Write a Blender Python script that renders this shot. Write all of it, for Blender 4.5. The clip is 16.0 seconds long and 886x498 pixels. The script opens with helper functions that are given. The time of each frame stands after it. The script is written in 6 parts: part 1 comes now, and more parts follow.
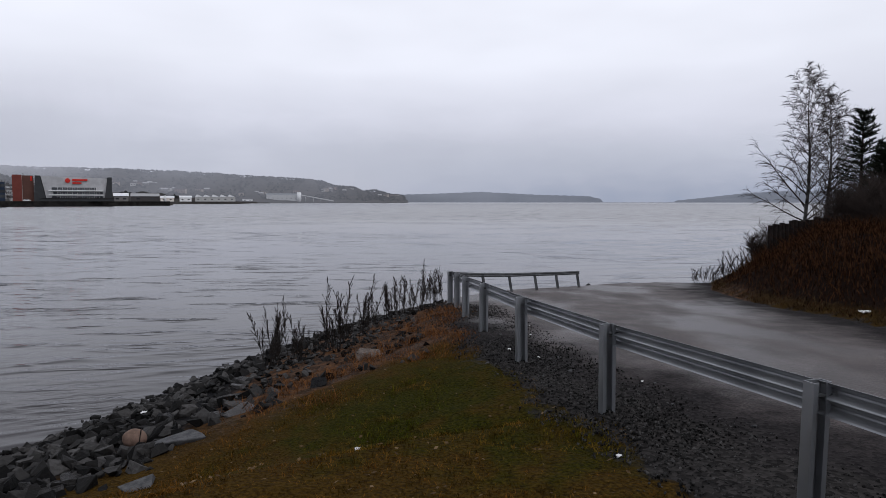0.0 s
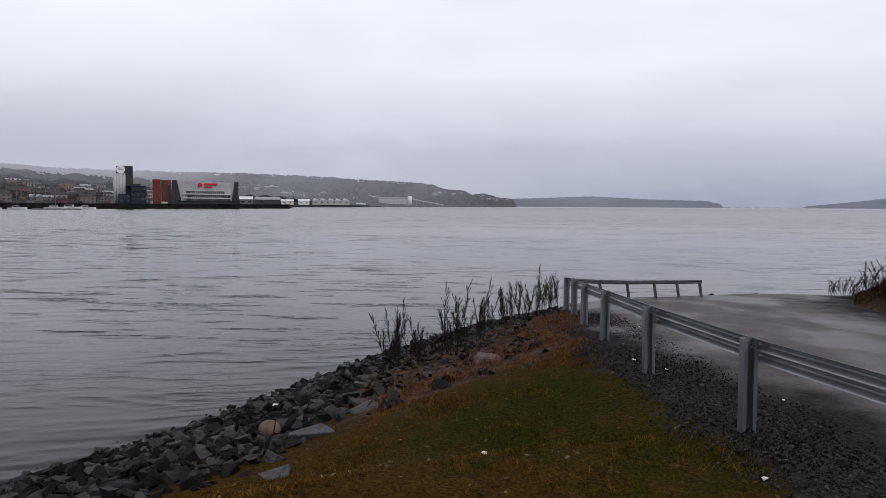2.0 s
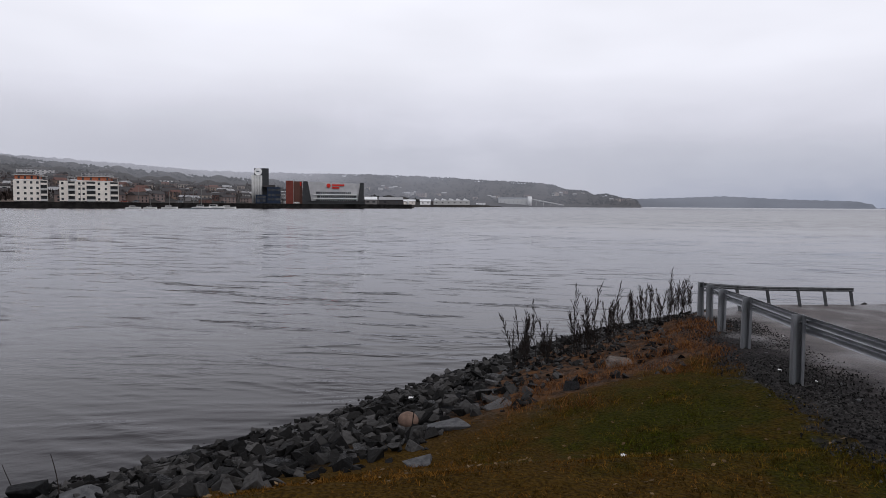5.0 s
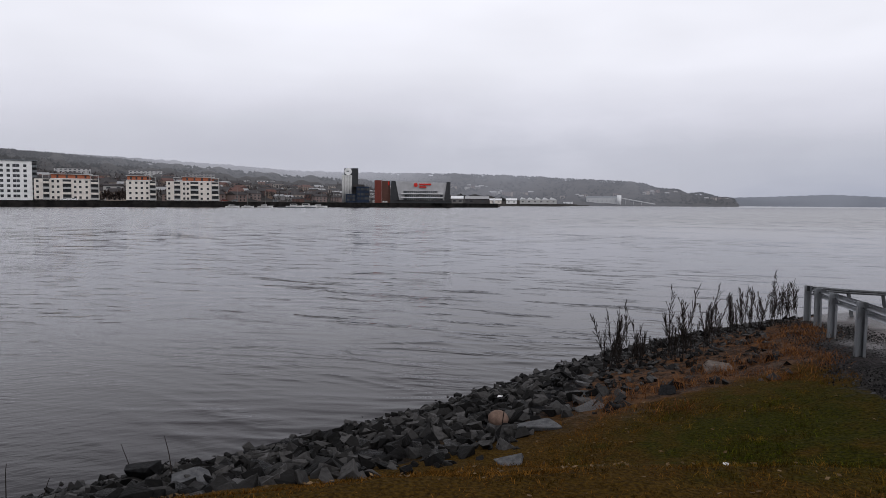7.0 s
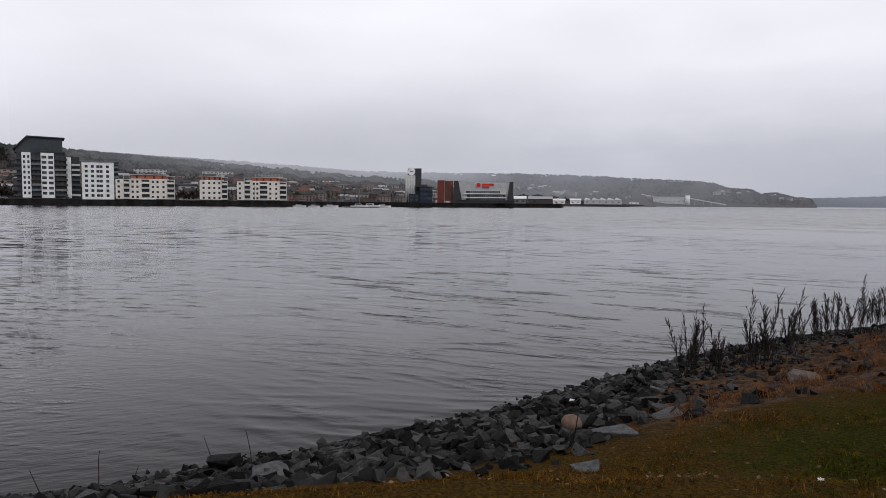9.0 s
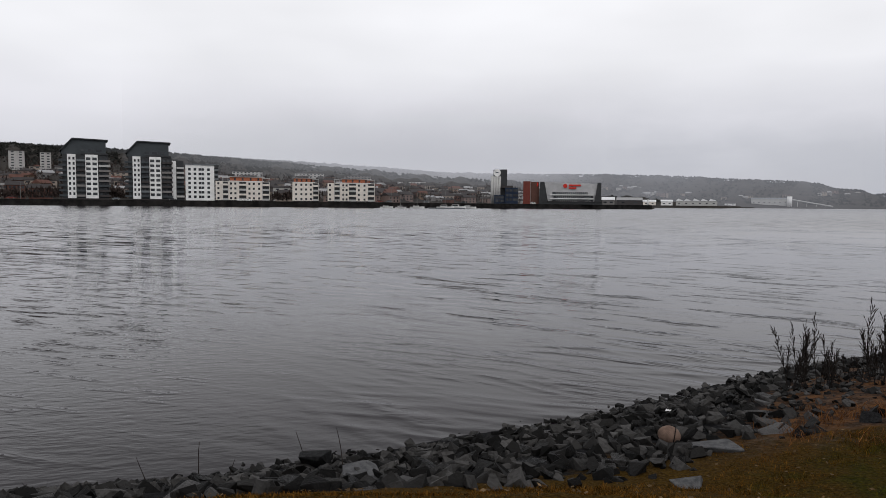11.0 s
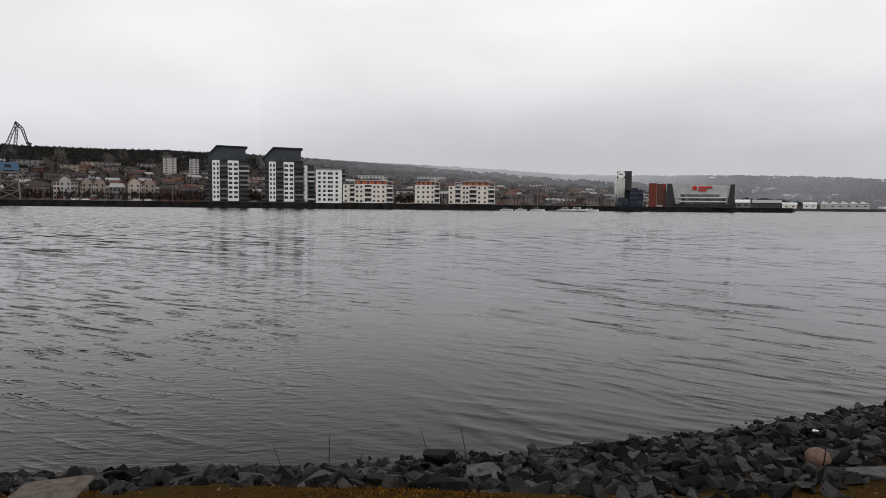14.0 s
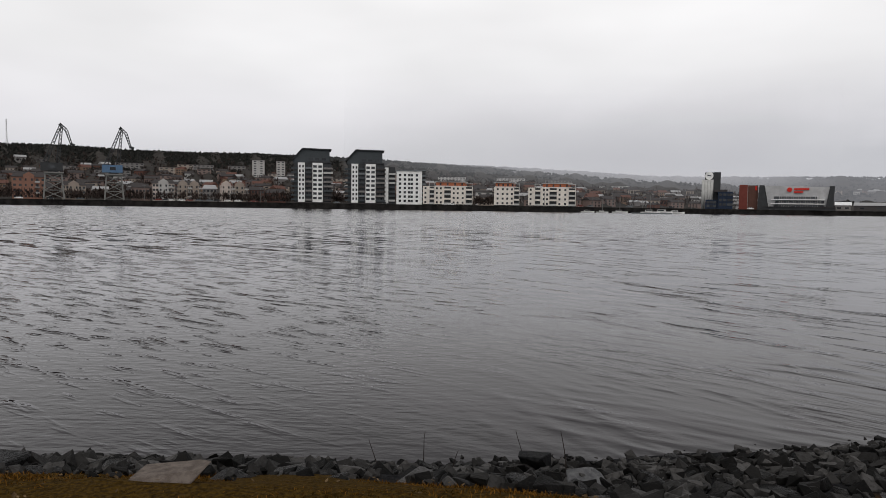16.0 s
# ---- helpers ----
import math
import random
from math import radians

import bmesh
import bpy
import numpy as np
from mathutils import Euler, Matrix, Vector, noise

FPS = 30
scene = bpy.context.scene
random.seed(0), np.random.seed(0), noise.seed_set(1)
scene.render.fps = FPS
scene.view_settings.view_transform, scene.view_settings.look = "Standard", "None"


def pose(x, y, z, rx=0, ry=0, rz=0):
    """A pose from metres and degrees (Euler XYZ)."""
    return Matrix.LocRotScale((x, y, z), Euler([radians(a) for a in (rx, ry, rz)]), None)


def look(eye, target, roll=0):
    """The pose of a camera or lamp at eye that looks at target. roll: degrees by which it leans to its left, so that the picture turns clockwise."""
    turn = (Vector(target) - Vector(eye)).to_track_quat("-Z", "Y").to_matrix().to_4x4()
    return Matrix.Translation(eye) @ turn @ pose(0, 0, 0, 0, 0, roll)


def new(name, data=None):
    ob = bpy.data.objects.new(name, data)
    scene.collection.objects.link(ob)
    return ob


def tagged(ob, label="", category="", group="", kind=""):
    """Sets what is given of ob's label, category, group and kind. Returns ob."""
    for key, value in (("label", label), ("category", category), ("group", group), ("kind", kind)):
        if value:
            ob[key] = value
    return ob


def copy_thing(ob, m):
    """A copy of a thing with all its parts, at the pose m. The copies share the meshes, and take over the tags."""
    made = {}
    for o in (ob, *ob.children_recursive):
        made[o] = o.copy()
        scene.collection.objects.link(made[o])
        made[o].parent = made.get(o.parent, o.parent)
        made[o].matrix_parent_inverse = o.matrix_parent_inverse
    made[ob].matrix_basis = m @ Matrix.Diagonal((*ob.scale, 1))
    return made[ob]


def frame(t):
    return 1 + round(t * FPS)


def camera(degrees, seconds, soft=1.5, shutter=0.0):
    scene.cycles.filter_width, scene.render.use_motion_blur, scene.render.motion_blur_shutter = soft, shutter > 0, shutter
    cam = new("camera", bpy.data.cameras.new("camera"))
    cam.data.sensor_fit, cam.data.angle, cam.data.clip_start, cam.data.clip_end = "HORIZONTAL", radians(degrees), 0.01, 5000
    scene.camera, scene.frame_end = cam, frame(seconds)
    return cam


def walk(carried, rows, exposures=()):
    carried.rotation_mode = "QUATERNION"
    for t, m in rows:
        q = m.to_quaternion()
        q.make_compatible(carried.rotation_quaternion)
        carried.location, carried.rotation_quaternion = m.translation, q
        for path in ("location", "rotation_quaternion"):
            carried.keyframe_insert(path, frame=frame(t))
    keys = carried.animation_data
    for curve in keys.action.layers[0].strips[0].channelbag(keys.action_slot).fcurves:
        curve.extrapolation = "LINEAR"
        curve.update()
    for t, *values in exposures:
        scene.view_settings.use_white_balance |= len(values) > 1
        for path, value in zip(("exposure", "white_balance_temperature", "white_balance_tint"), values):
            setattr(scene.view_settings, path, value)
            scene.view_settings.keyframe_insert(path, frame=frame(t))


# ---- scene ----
cam = camera(67.13, 16.0, 0.8)
PATH = [
    (0.0, pose(0.000, 0.000, 1.600, 0, 0, 0.02) @ pose(0, 0, 0, 85.96, 0, 0) @ pose(0, 0, 0, 0, 0, 0.01)),
    (0.5, pose(-0.019, 0.071, 1.600, 0, 0, 1.97) @ pose(0, 0, 0, 86.11, 0, 0) @ pose(0, 0, 0, 0, 0, -0.05)),
    (1.0, pose(-0.055, 0.088, 1.600, 0, 0, 4.09) @ pose(0, 0, 0, 86.11, 0, 0) @ pose(0, 0, 0, 0, 0, 0.03)),
    (1.5, pose(-0.107, 0.047, 1.610, 0, 0, 6.68) @ pose(0, 0, 0, 86.26, 0, 0) @ pose(0, 0, 0, 0, 0, 0.13)),
    (2.0, pose(-0.173, -0.026, 1.612, 0, 0, 9.28) @ pose(0, 0, 0, 86.29, 0, 0) @ pose(0, 0, 0, 0, 0, 0.31)),
    (2.5, pose(-0.240, -0.105, 1.627, 0, 0, 12.30) @ pose(0, 0, 0, 86.31, 0, 0) @ pose(0, 0, 0, 0, 0, 0.32)),
    (3.0, pose(-0.268, -0.144, 1.632, 0, 0, 14.31) @ pose(0, 0, 0, 86.31, 0, 0) @ pose(0, 0, 0, 0, 0, 0.28)),
    (3.5, pose(-0.283, -0.188, 1.640, 0, 0, 15.64) @ pose(0, 0, 0, 86.24, 0, 0) @ pose(0, 0, 0, 0, 0, 0.25)),
    (4.0, pose(-0.284, -0.219, 1.642, 0, 0, 16.70) @ pose(0, 0, 0, 86.21, 0, 0) @ pose(0, 0, 0, 0, 0, 0.28)),
    (6.5, pose(-0.354, -0.293, 1.636, 0, 0, 25.01) @ pose(0, 0, 0, 86.18, 0, 0) @ pose(0, 0, 0, 0, 0, 0.42)),
    (7.0, pose(-0.368, -0.297, 1.633, 0, 0, 26.84) @ pose(0, 0, 0, 86.11, 0, 0) @ pose(0, 0, 0, 0, 0, 0.39)),
    (7.5, pose(-0.415, -0.313, 1.633, 0, 0, 28.23) @ pose(0, 0, 0, 86.19, 0, 0) @ pose(0, 0, 0, 0, 0, 0.52)),
    (8.0, pose(-0.423, -0.355, 1.636, 0, 0, 29.73) @ pose(0, 0, 0, 86.25, 0, 0) @ pose(0, 0, 0, 0, 0, 0.49)),
    (8.5, pose(-0.440, -0.370, 1.637, 0, 0, 31.04) @ pose(0, 0, 0, 86.18, 0, 0) @ pose(0, 0, 0, 0, 0, 0.47)),
    (9.0, pose(-0.501, -0.332, 1.636, 0, 0, 32.17) @ pose(0, 0, 0, 86.07, 0, 0) @ pose(0, 0, 0, 0, 0, 0.52)),
    (11.5, pose(-0.631, -0.269, 1.628, 0, 0, 41.21) @ pose(0, 0, 0, 86.19, 0, 0) @ pose(0, 0, 0, 0, 0, 0.60)),
    (12.0, pose(-0.640, -0.269, 1.627, 0, 0, 42.71) @ pose(0, 0, 0, 86.24, 0, 0) @ pose(0, 0, 0, 0, 0, 0.65)),
    (12.5, pose(-0.652, -0.275, 1.624, 0, 0, 44.34) @ pose(0, 0, 0, 86.15, 0, 0) @ pose(0, 0, 0, 0, 0, 0.65)),
    (13.0, pose(-0.672, -0.280, 1.620, 0, 0, 46.01) @ pose(0, 0, 0, 86.18, 0, 0) @ pose(0, 0, 0, 0, 0, 0.66)),
    (13.5, pose(-0.683, -0.278, 1.617, 0, 0, 47.76) @ pose(0, 0, 0, 86.16, 0, 0) @ pose(0, 0, 0, 0, 0, 0.63)),
    (14.0, pose(-0.691, -0.295, 1.619, 0, 0, 49.70) @ pose(0, 0, 0, 86.22, 0, 0) @ pose(0, 0, 0, 0, 0, 0.63)),
    (14.5, pose(-0.717, -0.321, 1.604, 0, 0, 52.06) @ pose(0, 0, 0, 86.21, 0, 0) @ pose(0, 0, 0, 0, 0, 0.77)),
    (15.0, pose(-0.840, -0.309, 1.563, 0, 0, 54.47) @ pose(0, 0, 0, 86.24, 0, 0) @ pose(0, 0, 0, 0, 0, 0.84)),
    (15.5, pose(-0.881, -0.343, 1.557, 0, 0, 55.68) @ pose(0, 0, 0, 86.15, 0, 0) @ pose(0, 0, 0, 0, 0, 0.82)),
    (16.0, pose(-0.911, -0.381, 1.552, 0, 0, 56.43) @ pose(0, 0, 0, 86.28, 0, 0) @ pose(0, 0, 0, 0, 0, 0.83)),
]
EXPOSURES = [(0, 0.0, 6070, 13.2), (4, 0.0, 6190, 14), (9, 0.0, 6310, 12.5), (11.5, 0.0, 6480, 10.5), (16, 0.0, 6620, 10)]
walk(cam, PATH, EXPOSURES)

# ---- world and sun: a low overcast, dimmer overhead ----
world = bpy.data.worlds.new("overcast")
scene.world = world
world.use_nodes = True
wn, wl = world.node_tree.nodes, world.node_tree.links
wn.clear()
w_out = wn.new("ShaderNodeOutputWorld")
w_mix = wn.new("ShaderNodeMixShader")
w_sky = wn.new("ShaderNodeTexSky")
w_sky.sky_type, w_sky.sun_disc = "NISHITA", False
w_sky.sun_elevation, w_sky.sun_rotation = radians(48), radians(130)
w_b1, w_b2 = wn.new("ShaderNodeBackground"), wn.new("ShaderNodeBackground")
w_b1.inputs[1].default_value = 0.06
w_tc, w_sep = wn.new("ShaderNodeTexCoord"), wn.new("ShaderNodeSeparateXYZ")
w_ramp = wn.new("ShaderNodeValToRGB")
w_noise = wn.new("ShaderNodeTexNoise")
w_map = wn.new("ShaderNodeMapping")
w_map.inputs["Scale"].default_value = (1.0, 1.0, 3.2)
w_noise.inputs["Scale"].default_value = 2.6
w_noise.inputs["Detail"].default_value = 3.0
w_mul = wn.new("ShaderNodeMix")
w_mul.data_type, w_mul.blend_type = "RGBA", "MULTIPLY"
w_mul.inputs[0].default_value = 1.0
w_nr = wn.new("ShaderNodeMapRange")
w_nr.inputs[1].default_value, w_nr.inputs[2].default_value = 0.3, 0.7
w_nr.inputs[3].default_value, w_nr.inputs[4].default_value = 0.93, 1.07
wl.new(w_tc.outputs["Generated"], w_sep.inputs[0])
wl.new(w_sep.outputs[2], w_ramp.inputs[0])
wl.new(w_tc.outputs["Generated"], w_map.inputs[0])
wl.new(w_map.outputs[0], w_noise.inputs["Vector"])
wl.new(w_noise.outputs[0], w_nr.inputs[0])
wl.new(w_ramp.outputs[0], w_mul.inputs[6])
wl.new(w_nr.outputs[0], w_mul.inputs[7])
wl.new(w_mul.outputs[2], w_b2.inputs[0])
wl.new(w_sky.outputs[0], w_b1.inputs[0])
# dimmed above the view to darken the ground and the close water
SKY = [(0.0, (0.54, 0.545, 0.59)), (0.05, (0.63, 0.635, 0.68)), (0.12, (0.81, 0.805, 0.845)), (0.20, (0.90, 0.90, 0.92)), (0.3, (0.96, 0.96, 0.975)), (0.37, (0.78, 0.78, 0.795)), (0.5, (0.64, 0.64, 0.65)), (1.0, (0.62, 0.62, 0.63))]
els = w_ramp.color_ramp.elements
while len(els) < len(SKY):
    els.new(0.5)
for e, (p, c) in zip(els, SKY):
    e.position, e.color = p, (*c, 1)
w_mix.inputs[0].default_value = 0.93
wl.new(w_b1.outputs[0], w_mix.inputs[1])
wl.new(w_b2.outputs[0], w_mix.inputs[2])
wl.new(w_mix.outputs[0], w_out.inputs[0])

sun = new("sun", bpy.data.lights.new("sun", "SUN"))
sun.data.energy, sun.data.angle, sun.data.color = 0.84, radians(40), (1.0, 0.97, 0.93)
sun.matrix_world = look((77, -64, 111), (0, 0, 0))

# ---- materials ----


class Mat:
    """A node material with a Principled surface and small helpers."""

    def __init__(self, name, rough=0.7, metal=0.0, ior=1.45, spec=0.5):
        self.m = bpy.data.materials.new(name)
        self.m.use_nodes = True
        self.n, self.l = self.m.node_tree.nodes, self.m.node_tree.links
        self.p = self.n["Principled BSDF"]
        self.p.inputs["Roughness"].default_value = rough
        self.p.inputs["Metallic"].default_value = metal
        self.p.inputs["IOR"].default_value = ior
        self.p.inputs["Specular IOR Level"].default_value = spec
        self.tc = self.n.new("ShaderNodeTexCoord")

    def put(self, a, b):
        if isinstance(a, (int, float)):
            b.default_value = a
        elif isinstance(a, tuple):
            b.default_value = (*a, 1) if len(b.default_value) == 4 and len(a) == 3 else a
        else:
            self.l.new(a, b)

    def noise(self, scale, detail=4, rough=0.55, space="Object", stretch=None):
        t = self.n.new("ShaderNodeTexNoise")
        t.inputs["Scale"].default_value, t.inputs["Detail"].default_value, t.inputs["Roughness"].default_value = scale, detail, rough
        v = self.tc.outputs[space]
        if stretch:
            mp = self.n.new("ShaderNodeMapping")
            mp.inputs["Scale"].default_value = stretch[:3]
            if len(stretch) > 3:
                mp.inputs["Rotation"].default_value = (0, 0, radians(stretch[3]))
            self.l.new(v, mp.inputs[0])
            v = mp.outputs[0]
        self.l.new(v, t.inputs["Vector"])
        return t.outputs[0]

    def turned(self, scale, detail, rough, along, across, turn):
        """Noise drawn out along a bearing in the ground plane, degrees from the x axis."""
        t, mp = self.n.new("ShaderNodeTexNoise"), self.n.new("ShaderNodeMapping")
        t.inputs["Scale"].default_value, t.inputs["Detail"].default_value, t.inputs["Roughness"].default_value = scale, detail, rough
        mp.vector_type = "TEXTURE"
        mp.inputs["Rotation"].default_value = (0, 0, radians(turn))
        mp.inputs["Scale"].default_value = (1 / along, 1 / across, 1)
        self.l.new(self.tc.outputs["Object"], mp.inputs[0])
        self.l.new(mp.outputs[0], t.inputs["Vector"])
        return t.outputs[0]

    def voronoi(self, scale, out="Color", feature="F1"):
        t = self.n.new("ShaderNodeTexVoronoi")
        t.feature = feature
        t.inputs["Scale"].default_value = scale
        self.l.new(self.tc.outputs["Object"], t.inputs["Vector"])
        return t.outputs[out]

    def ramp(self, v, lo, hi, a=0.0, b=1.0):
        r = self.n.new("ShaderNodeMapRange")
        r.interpolation_type = "SMOOTHSTEP"
        self.put(v, r.inputs[0])
        for k, x in zip((1, 2, 3, 4), (lo, hi, a, b)):
            r.inputs[k].default_value = x
        return r.outputs[0]

    def math(self, op, a, b=0.0):
        r = self.n.new("ShaderNodeMath")
        r.operation = op
        self.put(a, r.inputs[0])
        self.put(b, r.inputs[1])
        return r.outputs[0]

    def mix(self, f, a, b):
        r = self.n.new("ShaderNodeMix")
        r.data_type = "RGBA"
        self.put(f, r.inputs[0])
        self.put(a, r.inputs[6])
        self.put(b, r.inputs[7])
        return r.outputs[2]

    def attr(self, name):
        a = self.n.new("ShaderNodeAttribute")
        a.attribute_name = name
        return a.outputs["Fac"]

    def green_patch(self, big, mid):
        """Where the turf is greener: a few broad uneven patches on the lawn."""
        near = None
        for x, y, r in ((-0.3, 6.5, 0.5), (0.55, 6.9, 0.0), (0.85, 4.9, 0.0), (-0.9, 5.3, -0.3), (0.1, 5.4, 0.1)):
            away = self.n.new("ShaderNodeVectorMath")
            away.operation = "DISTANCE"
            away.inputs[1].default_value = (x, y, -0.35)
            self.l.new(self.tc.outputs["Object"], away.inputs[0])
            d = self.math("SUBTRACT", away.outputs["Value"], r)
            near = d if near is None else self.math("MINIMUM", near, d)
        wob = self.math("ADD", self.math("MULTIPLY", self.math("SUBTRACT", big, 0.5), 1.4), self.math("MULTIPLY", self.math("SUBTRACT", mid, 0.5), 3.4))
        return self.ramp(self.math("ADD", near, wob), 1.5, -0.05, 0.0, 0.95)

    def random(self, island=False):
        if island:
            return self.n.new("ShaderNodeNewGeometry").outputs["Random Per Island"]
        return self.n.new("ShaderNodeObjectInfo").outputs["Random"]

    def col(self, c):
        self.put(c, self.p.inputs["Base Color"])
        return self

    def rough(self, r):
        self.put(r, self.p.inputs["Roughness"])
        return self

    def bump(self, h, strength=0.5, dist=0.02):
        b = self.n.new("ShaderNodeBump")
        b.inputs["Strength"].default_value, b.inputs["Distance"].default_value = strength, dist
        self.l.new(h, b.inputs["Height"])
        self.l.new(b.outputs[0], self.p.inputs["Normal"])
        return self


def plain(name, c1, c2, scale=3.0, rough=0.7, metal=0.0, bump=0.0, vary=0.0, island=False):
    """A surface with two noise scales between two colours, and a piece-to-piece change of tone."""
    m = Mat(name, rough, metal, spec=0.5 if rough < 0.6 else 0.08)
    n1, n2 = m.noise(scale), m.noise(scale * 9, 3)
    f = m.math("ADD", m.math("MULTIPLY", n1, 0.65), m.math("MULTIPLY", n2, 0.35))
    c = m.mix(m.ramp(f, 0.35, 0.65), c1, c2)
    if vary:
        c = m.mix(m.math("MULTIPLY", m.random(island), vary), c, tuple(0.35 * v for v in c1))
    m.col(c)
    m.rough(m.ramp(n2, 0.3, 0.7, max(rough - 0.08, 0.02), min(rough + 0.08, 1)))
    if bump:
        m.bump(n2, 0.6, bump)
    return m.m


def ground_material():
    m = Mat("turf_soil_and_gravel", 0.95, spec=0.04)
    big, mid, fine = m.noise(0.55, 3), m.noise(3.2, 5), m.noise(38, 4)
    green = m.mix(m.ramp(fine, 0.3, 0.7), (0.010, 0.011, 0.001), (0.036, 0.035, 0.003))
    brown = m.mix(m.ramp(fine, 0.3, 0.7), (0.022, 0.012, 0.002), (0.068, 0.039, 0.007))
    turf = m.mix(m.green_patch(big, mid), brown, green)
    stones = m.voronoi(26)
    grey = m.mix(stones, (0.006, 0.006, 0.006), (0.050, 0.046, 0.044))
    rust = m.mix(m.ramp(mid, 0.35, 0.65), m.mix(stones, (0.024, 0.014, 0.010), (0.10, 0.075, 0.060)), (0.115, 0.055, 0.024))
    wob = m.math("MULTIPLY", m.math("SUBTRACT", mid, 0.5), 1.6)
    road = m.math("ADD", m.attr("road_distance"), wob)
    shore = m.math("ADD", m.attr("shore_distance"), wob)
    c = m.mix(m.ramp(road, 0.22, -0.1), turf, grey)
    c = m.mix(m.math("MULTIPLY", m.ramp(shore, 3.9, 3.1), m.attr("rust_amount")), c, m.mix(m.ramp(m.noise(6.0, 5), 0.42, 0.60), rust, m.mix(stones, (0.012, 0.008, 0.006), (0.055, 0.036, 0.026))))
    c = m.mix(m.ramp(m.math("ADD", m.attr("stone_distance"), wob), 2.7, 2.2), c, m.mix(stones, (0.005, 0.005, 0.006), (0.022, 0.022, 0.023)))
    # bank soil near black, with shade among its grass put into the colour
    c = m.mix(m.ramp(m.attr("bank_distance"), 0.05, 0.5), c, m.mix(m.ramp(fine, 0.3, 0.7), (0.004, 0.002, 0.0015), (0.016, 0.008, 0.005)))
    m.col(c)
    m.bump(m.math("ADD", fine, m.math("MULTIPLY", m.voronoi(26, "Distance"), 1.2)), 0.9, 0.02)
    return m.m


def road_material():
    m = Mat("wet_packed_gravel_road", 0.6, spec=0.22)
    big, mid, fine = m.noise(0.35, 3, stretch=(1.6, 0.7, 1, 20)), m.noise(1.7, 5), m.noise(60, 3)
    c = m.mix(m.ramp(mid, 0.3, 0.7), (0.066, 0.053, 0.050), (0.135, 0.109, 0.103))
    c = m.mix(m.ramp(fine, 0.35, 0.7), c, (0.030, 0.028, 0.028))
    edge = m.math("ADD", m.attr("edge_distance"), m.math("MULTIPLY", m.math("SUBTRACT", mid, 0.5), 1.5))
    stones = m.voronoi(30)
    grey = m.mix(stones, (0.006, 0.006, 0.006), (0.050, 0.046, 0.044))
    # dark verge gravel, with the near road's weaker sky reflection put into the colour
    c = m.mix(m.ramp(edge, 3.0, 1.3, 0.0, 0.94), c, m.mix(stones, (0.006, 0.006, 0.007), (0.034, 0.031, 0.031)))
    c = m.mix(m.ramp(edge, 1.25, 0.75), c, grey)
    wet = m.math("MULTIPLY", m.ramp(big, 0.50, 0.60), m.ramp(edge, 1.2, 2.6))
    c = m.mix(m.math("MULTIPLY", wet, 0.3), c, (0.026, 0.024, 0.024))
    m.col(c)
    m.rough(m.math("ADD", m.ramp(big, 0.40, 0.60, 0.66, 0.36), m.ramp(edge, 2.2, 0.6, 0.0, 0.5)))
    m.put(m.ramp(edge, 3.2, 1.6, 0.34, 0.02), m.p.inputs["Specular IOR Level"])
    m.bump(m.math("ADD", fine, m.math("MULTIPLY", m.voronoi(30, "Distance"), 1.0)), 0.5, 0.012)
    return m.m


